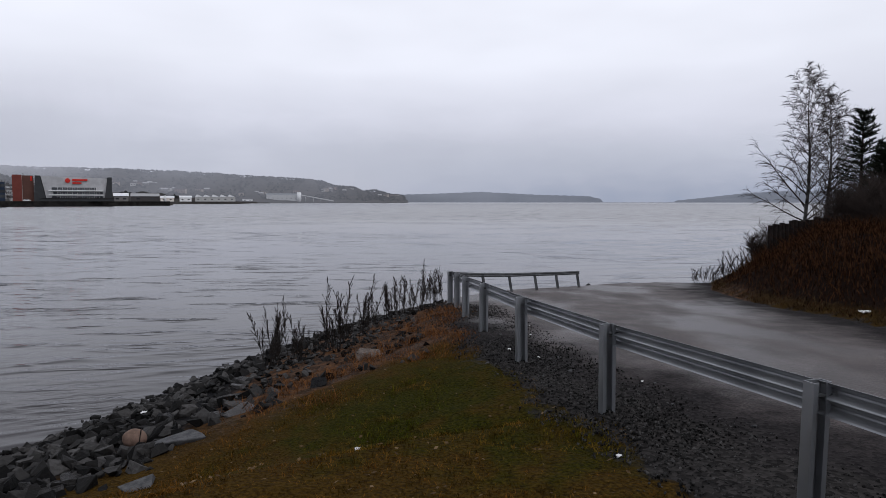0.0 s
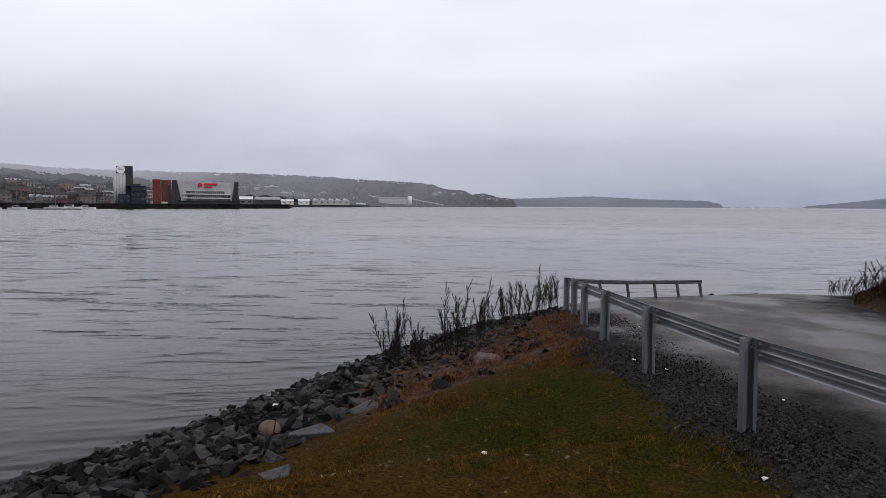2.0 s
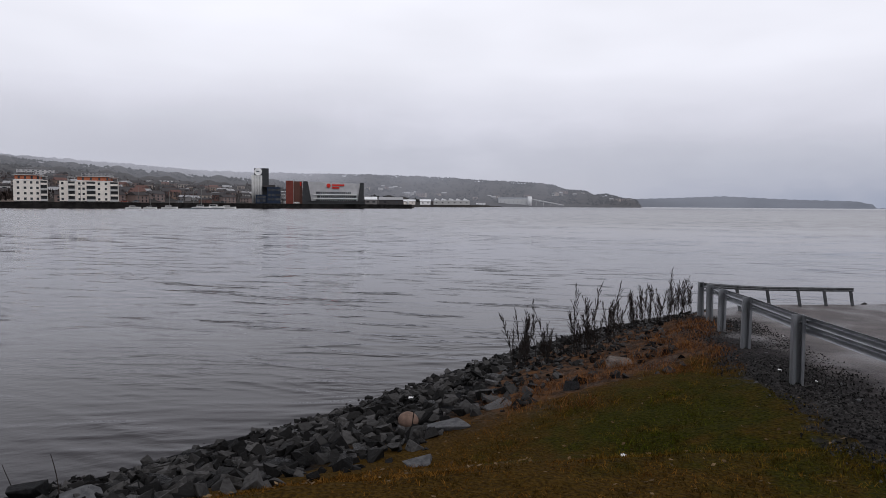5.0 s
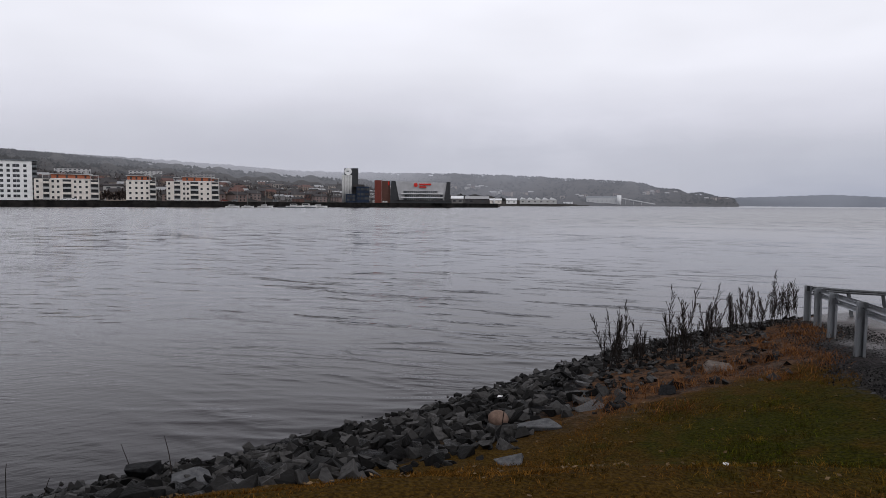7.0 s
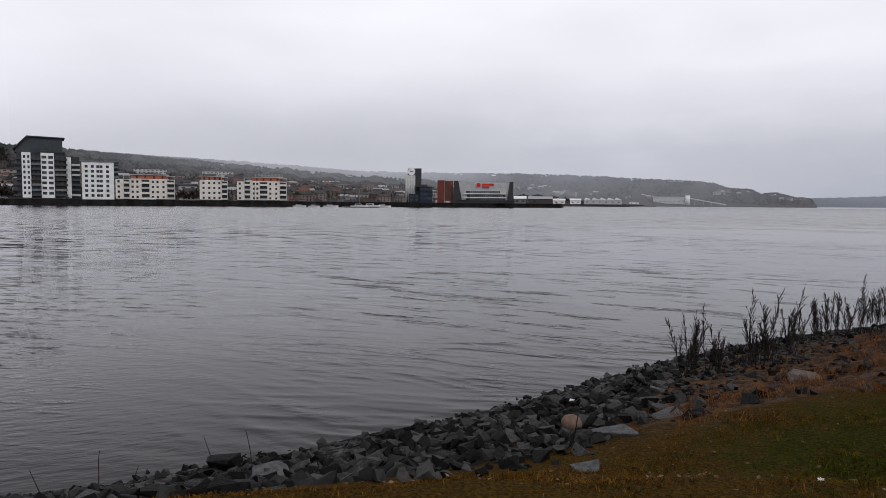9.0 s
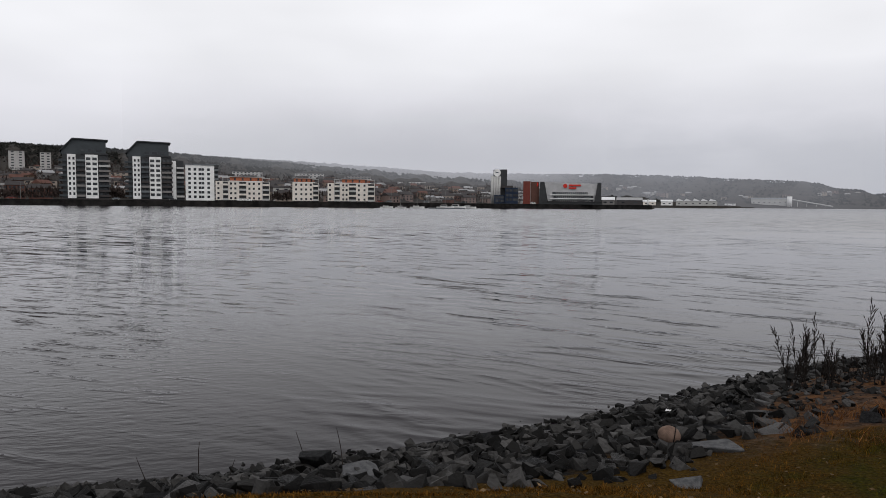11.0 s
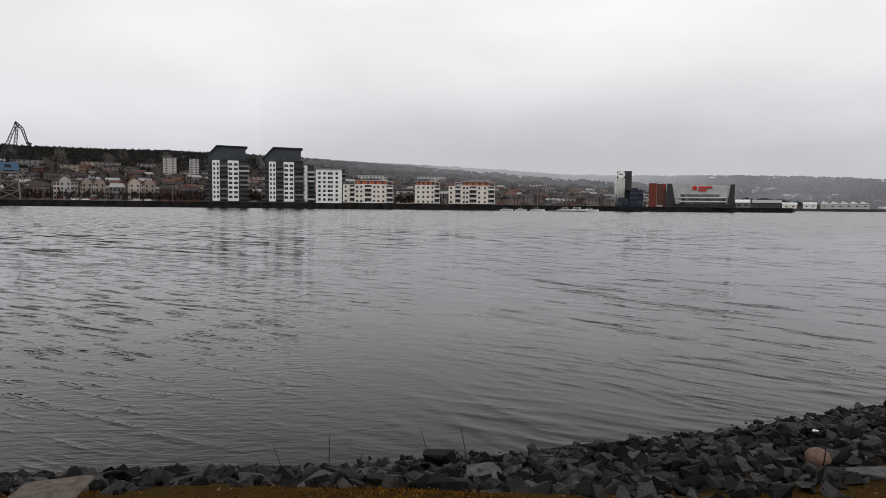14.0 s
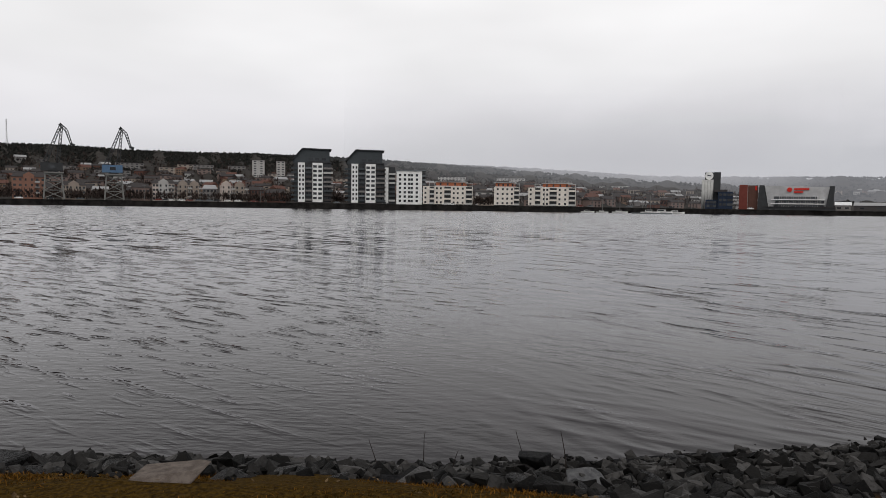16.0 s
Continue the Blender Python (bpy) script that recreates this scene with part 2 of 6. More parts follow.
def water_material():
    """Smooth dark water with sparse short crests, patches of fine ripples near the land and wind-roughened water farther out."""
    m = Mat("rippled_fjord_water", 0.05, 0.0, 1.26)
    m.col((0.010, 0.0075, 0.0095))
    length = m.n.new("ShaderNodeVectorMath")
    length.operation = "LENGTH"
    m.l.new(m.tc.outputs["Object"], length.inputs[0])
    away = length.outputs["Value"]
    # IOR drops towards the camera so that the close water mirrors less sky
    m.put(m.ramp(away, 6.0, 34.0, 1.19, 1.28), m.p.inputs["IOR"])
    # bump falls with distance from the camera, where a grazing view exaggerates it
    distance_fade = m.math("MINIMUM", m.math("DIVIDE", 16.0, away), 1.0)
    m.rough(m.ramp(away, 12.0, 130.0, 0.03, 0.11))
    # crests: only the peaks of a stretched field, gathered in gusts
    gust = m.ramp(m.noise(0.07, 2, 0.5, stretch=(0.6, 1.3, 1, -13)), 0.38, 0.60, 0.25, 1.0)
    side = m.n.new("ShaderNodeSeparateXYZ")
    m.l.new(m.tc.outputs["Object"], side.inputs[0])
    gust = m.math("MAXIMUM", gust, m.ramp(side.outputs[0], -8.0, -34.0, 0.0, 0.95))
    # crests turned on the left, where the camera would see them end-on
    swing = m.ramp(m.math("SUBTRACT", m.math("MULTIPLY", side.outputs[0], -1.0), m.math("MULTIPLY", side.outputs[1], 1.25)), -9.0, 9.0)
    both_ways = m.mix(swing, m.turned(1.25, 3, 0.55, 0.30, 1.25, 4), m.turned(2.1, 3, 0.55, 0.32, 1.25, 22))
    crest = m.math("MULTIPLY", m.ramp(both_ways, 0.52, 0.84), m.ramp(swing, 0.0, 1.0, 1.0, 0.7))
    beyond = m.ramp(away, 7.0, 26.0, 0.12, 1.0)
    # cat's-paws of fine ripples on the smooth water close in
    paw = m.ramp(m.noise(0.30, 2, 0.5, stretch=(0.5, 1.2, 1, -13)), 0.44, 0.62)
    paw = m.math("MAXIMUM", paw, m.math("MULTIPLY", swing, 0.75))
    fine = m.mix(swing, m.turned(4.6, 2, 0.5, 0.55, 1.5, 18), m.turned(4.6, 2, 0.5, 0.6, 1.5, 52))
    h = m.math("ADD", m.math("MULTIPLY", m.math("MULTIPLY", crest, gust), m.math("MULTIPLY", beyond, 0.13)), m.math("MULTIPLY", m.math("MULTIPLY", fine, paw), 0.016))
    m.bump(m.math("MULTIPLY", h, distance_fade), 1.0, 1.0)
    # far facets tilt every way and lean towards the camera, mirroring higher sky
    slope = m.turned(0.9, 3, 0.6, 0.30, 1.3, 16).node.outputs["Color"]
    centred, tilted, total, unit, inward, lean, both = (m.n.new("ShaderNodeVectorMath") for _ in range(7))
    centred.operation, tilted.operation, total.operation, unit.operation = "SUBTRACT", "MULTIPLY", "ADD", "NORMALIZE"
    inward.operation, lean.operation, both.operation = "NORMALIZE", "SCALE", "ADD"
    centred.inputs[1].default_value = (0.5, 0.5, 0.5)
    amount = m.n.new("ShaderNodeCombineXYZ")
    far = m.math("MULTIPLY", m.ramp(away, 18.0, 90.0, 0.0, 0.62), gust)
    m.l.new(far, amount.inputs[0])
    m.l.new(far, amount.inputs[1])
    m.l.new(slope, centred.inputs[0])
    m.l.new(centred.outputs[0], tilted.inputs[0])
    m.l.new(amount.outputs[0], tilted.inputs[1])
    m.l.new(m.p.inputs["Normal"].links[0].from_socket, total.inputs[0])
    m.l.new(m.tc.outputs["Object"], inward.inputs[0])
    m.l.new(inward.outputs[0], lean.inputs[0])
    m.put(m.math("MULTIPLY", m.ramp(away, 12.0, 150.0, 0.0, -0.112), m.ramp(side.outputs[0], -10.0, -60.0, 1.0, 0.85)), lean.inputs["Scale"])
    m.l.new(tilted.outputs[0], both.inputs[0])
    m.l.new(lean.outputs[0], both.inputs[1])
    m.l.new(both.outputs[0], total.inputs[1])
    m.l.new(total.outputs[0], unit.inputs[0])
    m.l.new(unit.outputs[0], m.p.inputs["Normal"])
    return m.m


def rock_material():
    m = Mat("broken_grey_rock", 0.6, spec=0.14)
    n1, n2 = m.noise(4, 5), m.noise(30, 4)
    c = m.mix(m.ramp(n1, 0.35, 0.65), (0.010, 0.0095, 0.0092), (0.056, 0.053, 0.051))
    c = m.mix(m.ramp(m.random(), 0.72, 1.0), c, (0.125, 0.122, 0.122))
    c = m.mix(m.ramp(m.random(), 0.42, 0.06, 0.0, 0.95), c, m.mix(m.ramp(n2, 0.4, 0.7), (0.0025, 0.0025, 0.003), (0.010, 0.0095, 0.009)))
    seam = m.ramp(m.noise(2.5, 4, stretch=(1, 1, 7)), 0.60, 0.68, 0.0, 0.6)
    c = m.mix(seam, c, (0.010, 0.009, 0.009))
    m.col(c).rough(m.ramp(n2, 0.3, 0.7, 0.32, 0.62))
    m.bump(m.math("ADD", n1, m.math("MULTIPLY", n2, 0.5)), 1.0, 0.09)
    return m.m


def rubble_material():
    m = Mat("small_dark_rubble", 0.65, spec=0.08)
    n2 = m.noise(25, 4)
    r = m.random(True)
    c = m.mix(m.math("MULTIPLY", r, r), (0.003, 0.003, 0.003), (0.078, 0.075, 0.073))
    m.col(m.mix(m.ramp(n2, 0.4, 0.7, 0, 0.5), c, (0.010, 0.009, 0.008)))
    m.bump(n2, 0.6, 0.02)
    return m.m


M_GROUND, M_ROAD, M_WATER, M_ROCK, M_RUBBLE = ground_material(), road_material(), water_material(), rock_material(), rubble_material()


def steel_material():
    m = Mat("weathered_galvanised_steel", 0.42, 0.85)
    streak, patch = m.noise(3.0, 2, stretch=(1, 1, 0.25)), m.noise(0.9, 2)
    c = m.mix(m.ramp(streak, 0.3, 0.7), (0.25, 0.26, 0.275), (0.33, 0.34, 0.355))
    m.col(m.mix(m.ramp(patch, 0.5, 0.75, 0.0, 0.5), c, (0.25, 0.255, 0.26)))
    m.rough(m.ramp(patch, 0.3, 0.7, 0.38, 0.50))
    return m.m


M_STEEL = steel_material()
M_STEELD = plain("dull_dark_galvanised_steel", (0.06, 0.063, 0.066), (0.13, 0.135, 0.14), 5, 0.5, 0.6, 0.002)

# ---- the lie of the land ----
WATER_Z = -1.45
SHORE = [(-300, -560), (-60, -80), (-16, -10), (-9.9, -0.5), (-8.8, 1.3), (-7.4, 3.4), (-6.4, 5.4), (-5.2, 8.1), (-4.5, 10.2), (-3.75, 12.9),
         (-2.6, 15.6), (-0.9, 18.0), (1.4, 19.2), (3.9, 21.3), (6.0, 23.6), (7.7, 24.5), (9.6, 24.2), (11.0, 25.6), (13.5, 29), (22, 42), (70, 100), (900, 1000)]
LAND = SHORE + [(4500, 1000), (4500, -4500), (-300, -4500)]
RAIL = [(3.1, -0.6), (2.5, 1.4), (1.9, 3.36), (1.35, 5.41), (0.87, 7.33), (0.58, 9.57), (0.39, 11.59), (0.29, 13.6), (0.16, 14.75)]
RAIL_FAR = [(0.16, 14.75), (0.95, 16.2), (1.73, 17.57), (2.51, 18.33), (3.22, 19.04), (3.98, 19.83)]
ROAD = [(4.6, -8), (2.8, -0.6), (2.2, 1.4), (1.6, 3.36), (1.05, 5.41), (0.55, 7.33), (0.22, 9.57), (0.05, 11.6), (-0.1, 14.3), (0.5, 16.3), (1.4, 17.8),
        (3.8, 20.2), (6.1, 22.9), (7.6, 23.8), (9.3, 23.1), (8.3, 20.5), (7.35, 18.3), (7.0, 15.4), (6.9, 13.35), (6.95, 11.5), (6.5, 9), (6.9, 4), (9.0, -8)]
BANK = [(9.4, 23.3), (8.4, 20.5), (7.45, 18.3), (7.1, 15.4), (7.0, 13.35), (7.05, 11.5), (6.6, 9), (7.0, 4), (9.1, -8), (400, -400), (600, 500), (70, 90), (22, 38), (12.5, 26.4), (10.6, 24.7)]
SLOPE_Y = [-20, 3, 5.4, 7.3, 9.6, 11.6, 13.6, 14.7, 17.6, 19.8, 22.7, 23.8, 30]
SLOPE_Z = [0.05, -0.06, -0.14, -0.18, -0.29, -0.43, -0.58, -0.66, -0.78, -0.95, -1.18, -1.29, -1.35]


def line_distance(x, y, pts, closed=False):
    best = np.full(np.shape(x), 1e9)
    seq = list(zip(pts, pts[1:])) + ([(pts[-1], pts[0])] if closed else [])
    for (ax, ay), (bx, by) in seq:
        dx, dy = bx - ax, by - ay
        u = np.clip(((x - ax) * dx + (y - ay) * dy) / (dx * dx + dy * dy), 0, 1)
        best = np.minimum(best, np.hypot(x - ax - u * dx, y - ay - u * dy))
    return best


def inside(x, y, pts):
    odd = np.zeros(np.shape(x), bool)
    for (ax, ay), (bx, by) in zip(pts, pts[1:] + pts[:1]):
        if ay == by:
            continue
        odd ^= ((ay > y) != (by > y)) & (x < (bx - ax) * (y - ay) / (by - ay) + ax)
    return odd


def lie(x, y):
    """Height of the ground, the signed distance inland from the water and that outwards from the road."""
    x, y = np.asarray(x, float), np.asarray(y, float)
    ds = np.where(inside(x, y, LAND), 1, -1) * line_distance(x, y, SHORE)
    dr = np.where(inside(x, y, ROAD), -1, 1) * line_distance(x, y, ROAD, True)
    db = np.where(inside(x, y, BANK), line_distance(x, y, BANK, True), 0)
    top = np.interp(y, SLOPE_Y, SLOPE_Z)
    out = np.maximum(dr, 0)
    u = np.clip(ds / np.maximum(ds + out, 1e-3), 0, 1)
    z = np.where(ds > 0, WATER_Z + (top - WATER_Z) * u, WATER_Z - np.minimum(-ds * 0.3, 2.5))
    lawn = np.interp(y, [-30, -2, 2, 4, 6, 8], [0.38, 0.38, 0.36, 0.26, 0.16, 0.0])
    z = np.where((dr > 0) & (ds > 0), np.maximum(z, np.minimum(top, WATER_Z + ds * lawn)), z)
    z = z + np.where(ds > 0, np.minimum(db * 0.62, 1.75) + np.minimum(np.maximum(db - 4, 0) * 0.03, 1.0), 0)
    return z, ds, dr


def height(x, y):
    return float(lie(x, y)[0])


def grid_lines(lo, hi, step, far_lo, far_hi):
    mid = list(np.arange(lo, hi + 1e-6, step))
    a, d = lo, step
    left = []
    while a > far_lo:
        d *= 1.35
        a -= d
        left.append(max(a, far_lo))
    b, d = hi, step
    right = []
    while b < far_hi:
        d *= 1.35
        b += d
        right.append(min(b, far_hi))
    return np.array(left[::-1] + mid + right)


def sheet(name, xs, ys, z, keep=None):
    """A mesh over the grid xs, ys with heights z; keep: a mask of its cells."""
    nx, ny = len(xs), len(ys)
    gx, gy = np.meshgrid(xs, ys)
    co = np.stack([gx.ravel(), gy.ravel(), z.ravel()], -1)
    i = (np.arange(ny - 1)[:, None] * nx + np.arange(nx - 1)[None, :])
    if keep is not None:
        i = i[keep]
    i = i.ravel()
    f = np.stack([i, i + 1, i + nx + 1, i + nx], -1)
    used = np.unique(f)
    remap = np.full(len(co), -1)
    remap[used] = np.arange(len(used))
    me = bpy.data.meshes.new(name)
    me.from_pydata(co[used].tolist(), [], remap[f].tolist())
    me.shade_smooth()
    return me, used


def float_attribute(me, name, values):
    me.attributes.new(name, "FLOAT", "POINT").data.foreach_set("value", np.asarray(values, np.float32))


def rough_field(x, y, amount, size):
    return np.array([noise.noise(Vector((a / size, b / size, 3.1))) for a, b in zip(x.ravel(), y.ravel())]).reshape(x.shape) * amount


xs, ys = grid_lines(-12, 14, 0.13, -1500, 4500), grid_lines(-4, 27, 0.13, -4500, 4500)
gx, gy = np.meshgrid(xs, ys)
gz, gs, gr = lie(gx, gy)
gz = gz + np.where((gr > 0.1), rough_field(gx, gy, 0.05, 0.9) + rough_field(gx, gy, 0.025, 0.25), 0) - np.clip(-gr, 0, 0.4) * 0.2
me, used = sheet("ground", xs, ys, gz)
float_attribute(me, "shore_distance", (gs - np.clip((gy - 7.6) * 0.75, 0, 3.2)).ravel()[used])
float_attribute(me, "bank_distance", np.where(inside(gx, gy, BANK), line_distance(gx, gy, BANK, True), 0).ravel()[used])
float_attribute(me, "road_distance", gr.ravel()[used])
float_attribute(me, "stone_distance", (gs + np.clip((gy - 8.0) * 0.5, 0, 1.5)).ravel()[used])
float_attribute(me, "rust_amount", np.clip((gy - 5.8) / 2.2, 0, 1).ravel()[used])
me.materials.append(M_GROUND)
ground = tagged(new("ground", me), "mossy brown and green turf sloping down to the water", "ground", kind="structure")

rx, ry = np.arange(-1, 10.5, 0.15), np.arange(-8, 24.5, 0.15)
hx, hy = np.meshgrid(rx, ry)
hz, hs, hr = lie(hx, hy)
hz = np.interp(hy, SLOPE_Y, SLOPE_Z) + rough_field(hx, hy, 0.02, 1.4) + 0.006 - np.clip(hr, 0, 1) * 0.4
cell = (hr[:-1, :-1] < 0.4) & (hr[1:, 1:] < 0.4) & (hr[1:, :-1] < 0.4) & (hr[:-1, 1:] < 0.4)
me, used = sheet("road", rx, ry, hz, cell)
float_attribute(me, "edge_distance", np.minimum(line_distance(hx, hy, ROAD[:9]) + np.interp(hy, [4.5, 7.5, 12.0], [0.0, 0.75, 1.5]), line_distance(hx, hy, ROAD[14:]) + 1.3).ravel()[used])
me.materials.append(M_ROAD)
tagged(new("road", me), "wet grey packed-gravel boat landing with puddles", "road", kind="structure")

# open water to the horizon: rippled by a light wind, its mesh finest near the camera
wave_rng = random.Random(11)
WAVES = []
for k in range(22):
    lam = 0.34 * 1.095 ** k
    turn = radians(103 + wave_rng.gauss(0, 15))
    WAVES.append((lam, math.cos(turn) * 6.2832 / lam, math.sin(turn) * 6.2832 / lam, wave_rng.uniform(0, 6.28), wave_rng.uniform(0.7, 1.3)))


def ripples(x, y, step):
    """Short, sharp-crested ripples: each train comes and goes in patches of its own."""
    z = np.zeros(x.shape)
    lull = 0.85 + 0.35 * np.sin(x * 0.11 + 0.05 * y + 1.0) * np.sin(y * 0.17 - x * 0.04) + 0.25 * np.sin(x * 0.37 - y * 0.29)
    for lam, kx, ky, ph, s in WAVES:
        fade = np.clip((lam / np.maximum(step, 0.05) - 2.5) / 3.0, 0, 1)
        patch = np.clip(np.sin(x * 0.5 / lam + 3 * ph) * np.sin(y * 0.6 / lam + x * 0.3 + ph) * 1.6 - 0.15, 0, 1)
        q = np.exp(2.6 * (np.sin(kx * x + ky * y + ph + 0.8 * np.sin(x * 0.31 / lam + ph) + 0.6 * np.sin(y * 0.23 + 2 * ph)) - 1))
        z += q * patch * fade * s * (0.05 if lam < 0.9 else 0.022) * lam / 6.2832
    # ripples fade out on the left, where the view runs along the crests
    bearing = np.degrees(np.arctan2(-x, y))
    return z * np.clip(lull, 0.35, 1.3) * np.interp(bearing, [44, 62], [1.0, 0.12])


ring, r = [], 4.0
while r < 4800:
    ring.append(r)
    r += min(max(0.06, r * r / 4600), 260)
ring.append(4800)
ring = np.array(ring)
bear = np.concatenate([np.arange(-180, -46, 8), np.arange(-46, 100, 0.22), np.arange(100, 181, 8)])
wa, wr = np.meshgrid(bear, ring)
wx, wy = -np.sin(np.radians(wa)) * wr, np.cos(np.radians(wa)) * wr
wz = WATER_Z + ripples(wx, wy, np.maximum(np.gradient(ring)[:, None] * 1.0 + 0 * wr, 0.0))
n = len(bear)
i = (np.arange(len(ring) - 1)[:, None] * n + np.arange(n - 1)[None, :]).ravel()
me = bpy.data.meshes.new("water")
me.from_pydata(np.stack([wx, wy, wz], -1).reshape(-1, 3).tolist(), [], np.stack([i, i + n, i + n + 1, i + 1], -1)[:, ::-1].tolist())
me.shade_smooth()
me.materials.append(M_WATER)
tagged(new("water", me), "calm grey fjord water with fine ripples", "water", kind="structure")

# ---- building helpers ----


def box(bm, x0, x1, y0, y1, z0, z1, m=None):
    vs = bmesh.ops.create_cube(bm, size=1.0)["verts"]
    t = Matrix.Translation(((x0 + x1) / 2, (y0 + y1) / 2, (z0 + z1) / 2)) @ Matrix.Diagonal((x1 - x0, y1 - y0, z1 - z0, 1))
    bmesh.ops.transform(bm, matrix=(m @ t) if m else t, verts=vs)
    return vs


def bar(bm, a, b, r, sides=6, r2=None):
    """A round bar from a to b."""
    a, b = Vector(a), Vector(b)
    d = b - a
    if d.length < 1e-5:
        return
    vs = bmesh.ops.create_cone(bm, cap_ends=True, segments=sides, radius1=r, radius2=r if r2 is None else r2, depth=d.length)["verts"]
    bmesh.ops.transform(bm, matrix=Matrix.Translation((a + b) / 2) @ d.to_track_quat("Z", "Y").to_matrix().to_4x4(), verts=vs)


def mesh_of(name, bm, material, smooth=False):
    me = bpy.data.meshes.new(name)
    bm.to_mesh(me)
    bm.free()
    me.materials.append(material)
    if smooth:
        me.shade_smooth()
    return me


def part(name, bm, material, parent, label="", smooth=False):
    ob = new(name, mesh_of(name, bm, material, smooth))
    ob.parent = parent
    if label:
        tagged(ob, label)
    return ob


def piece(name, me, parent, m):
    ob = new(name, me)
    ob.parent = parent
    ob.matrix_basis = m
    return ob


def extrude_along(bm, profile, pts):
    """Sweeps a profile of (sideways, up) along a path of 3D points; sideways is to the path's right."""
    rings = []
    for i, p in enumerate(pts):
        a, b = Vector(pts[max(i - 1, 0)]), Vector(pts[min(i + 1, len(pts) - 1)])
        d = (b - a)
        d.z = 0
        d.normalize()
        r = Vector((d.y, -d.x, 0))
        rings.append([bm.verts.new(Vector(p) + r * s + Vector((0, 0, u))) for s, u in profile])
    n = len(profile)
    for q, w in zip(rings, rings[1:]):
        for k in range(n):
            bm.faces.new((q[k], q[(k + 1) % n], w[(k + 1) % n], w[k]))
    bm.faces.new(rings[0][::-1])
    bm.faces.new(rings[-1])


# ---- guardrail along the landing ----
def rail_top(x, y):
    return float(np.interp(y, SLOPE_Y, SLOPE_Z)) + 0.72 + float(np.interp(y, [1.4, 3.4, 5.4, 9.0], [0.06, 0.040, 0.022, 0.0]))


def post_mesh(h, deep, w=0.12, d=0.06):
    """A C-shaped steel post with lips and a small head plate."""
    bm = bmesh.new()
    t = 0.006
    box(bm, -w / 2, w / 2, -d / 2, -d / 2 + t, -deep, h)
    for s in (-1, 1):
        box(bm, s * w / 2 - t * (s > 0), s * w / 2 + t * (s < 0), -d / 2 + t, d / 2, -deep, h)
        box(bm, s * (w / 2 - 0.016) - 0.016, s * (w / 2 - 0.016) + 0.016, d / 2, d / 2 + t, -deep, h)
    return mesh_of("post", bm, M_STEEL)


WAVE = [(0.029 - 0.029 * math.cos(4 * math.pi * k / 20), -0.175 * k / 20) for k in range(21)]
RAIL_PROFILE = WAVE + [(a - 0.005, b) for a, b in WAVE[::-1]]
guardrail = tagged(new("guardrail"), "weathered galvanised steel guardrail on C-shaped posts beside the landing", "guardrail")
post = post_mesh(0.72, 0.4)
for k, (x, y) in enumerate(RAIL):
    q = RAIL[min(k + 1, len(RAIL) - 1)]
    p = RAIL[max(k - 1, 0)]
    piece("post", post, guardrail, pose(x, y, rail_top(x, y) - 0.72, 0.6 * math.sin(k * 2.3), 0.7 * math.cos(k * 1.7), math.degrees(math.atan2(q[1] - p[1], q[0] - p[0])) - 90 + 184))
for a, b in zip(RAIL, RAIL[1:]):
    bm = bmesh.new()
    pts = []
    for x, y in (a, b):
        dx, dy = b[0] - a[0], b[1] - a[1]
        n = math.hypot(dx, dy)
        pts.append((x + dy / n * 0.045, y - dx / n * 0.045, rail_top(x, y) - 0.004))
    e = (Vector(pts[1]) - Vector(pts[0])).normalized() * 0.04
    pts = [Vector(pts[0]) - e, Vector(pts[1]) + e]
    extrude_along(bm, RAIL_PROFILE, pts)
    part("beam", bm, M_STEEL, guardrail, "ribbed steel beam")
for k, (x, y) in enumerate(RAIL):
    z = rail_top(x, y) - 0.075
    bm = bmesh.new()
    bar(bm, (x + 0.01, y, z), (x + 0.115, y - 0.02, z), 0.012, 6)
    part("bolt", bm, M_STEELD, guardrail)

end_rail = tagged(new("low_end_rail"), "low dark steel rail on short leaning posts above the water's edge", "guardrail")
tops = [0.05, -0.13, -0.28, -0.34, -0.40, -0.46]
bm = bmesh.new()
extrude_along(bm, [(-0.03, 0.0), (0.03, 0.0), (0.04, -0.03), (0.025, -0.05), (0.04, -0.07), (0.03, -0.10), (-0.03, -0.10)], [(x, y, z) for (x, y), z in zip(RAIL_FAR, tops)] + [(4.05, 19.9, -0.465)])
part("beam", bm, M_STEELD, end_rail)
for (x, y), z in list(zip(RAIL_FAR, tops))[1:]:
    bm = bmesh.new()
    g = height(x, y)
    v = Vector((0.04, 0.035, 0))
    for s in (-0.03, 0.024):
        vs = box(bm, -0.035, 0.035, s, s + 0.008, g - 0.25, z - 0.01)
        bmesh.ops.transform(bm, matrix=Matrix.Translation((x, y, 0)), verts=vs)
    vs = box(bm, -0.006, 0.006, -0.026, 0.026, g - 0.25, z - 0.01)
    bmesh.ops.transform(bm, matrix=Matrix.Translation((x, y, 0)), verts=vs)
    for vert in bm.verts:
        vert.co.x += (z - vert.co.z) * 0.16
    part("post", bm, M_STEELD, end_rail)

# ---- the broken-stone bank ----
rng = random.Random(7)


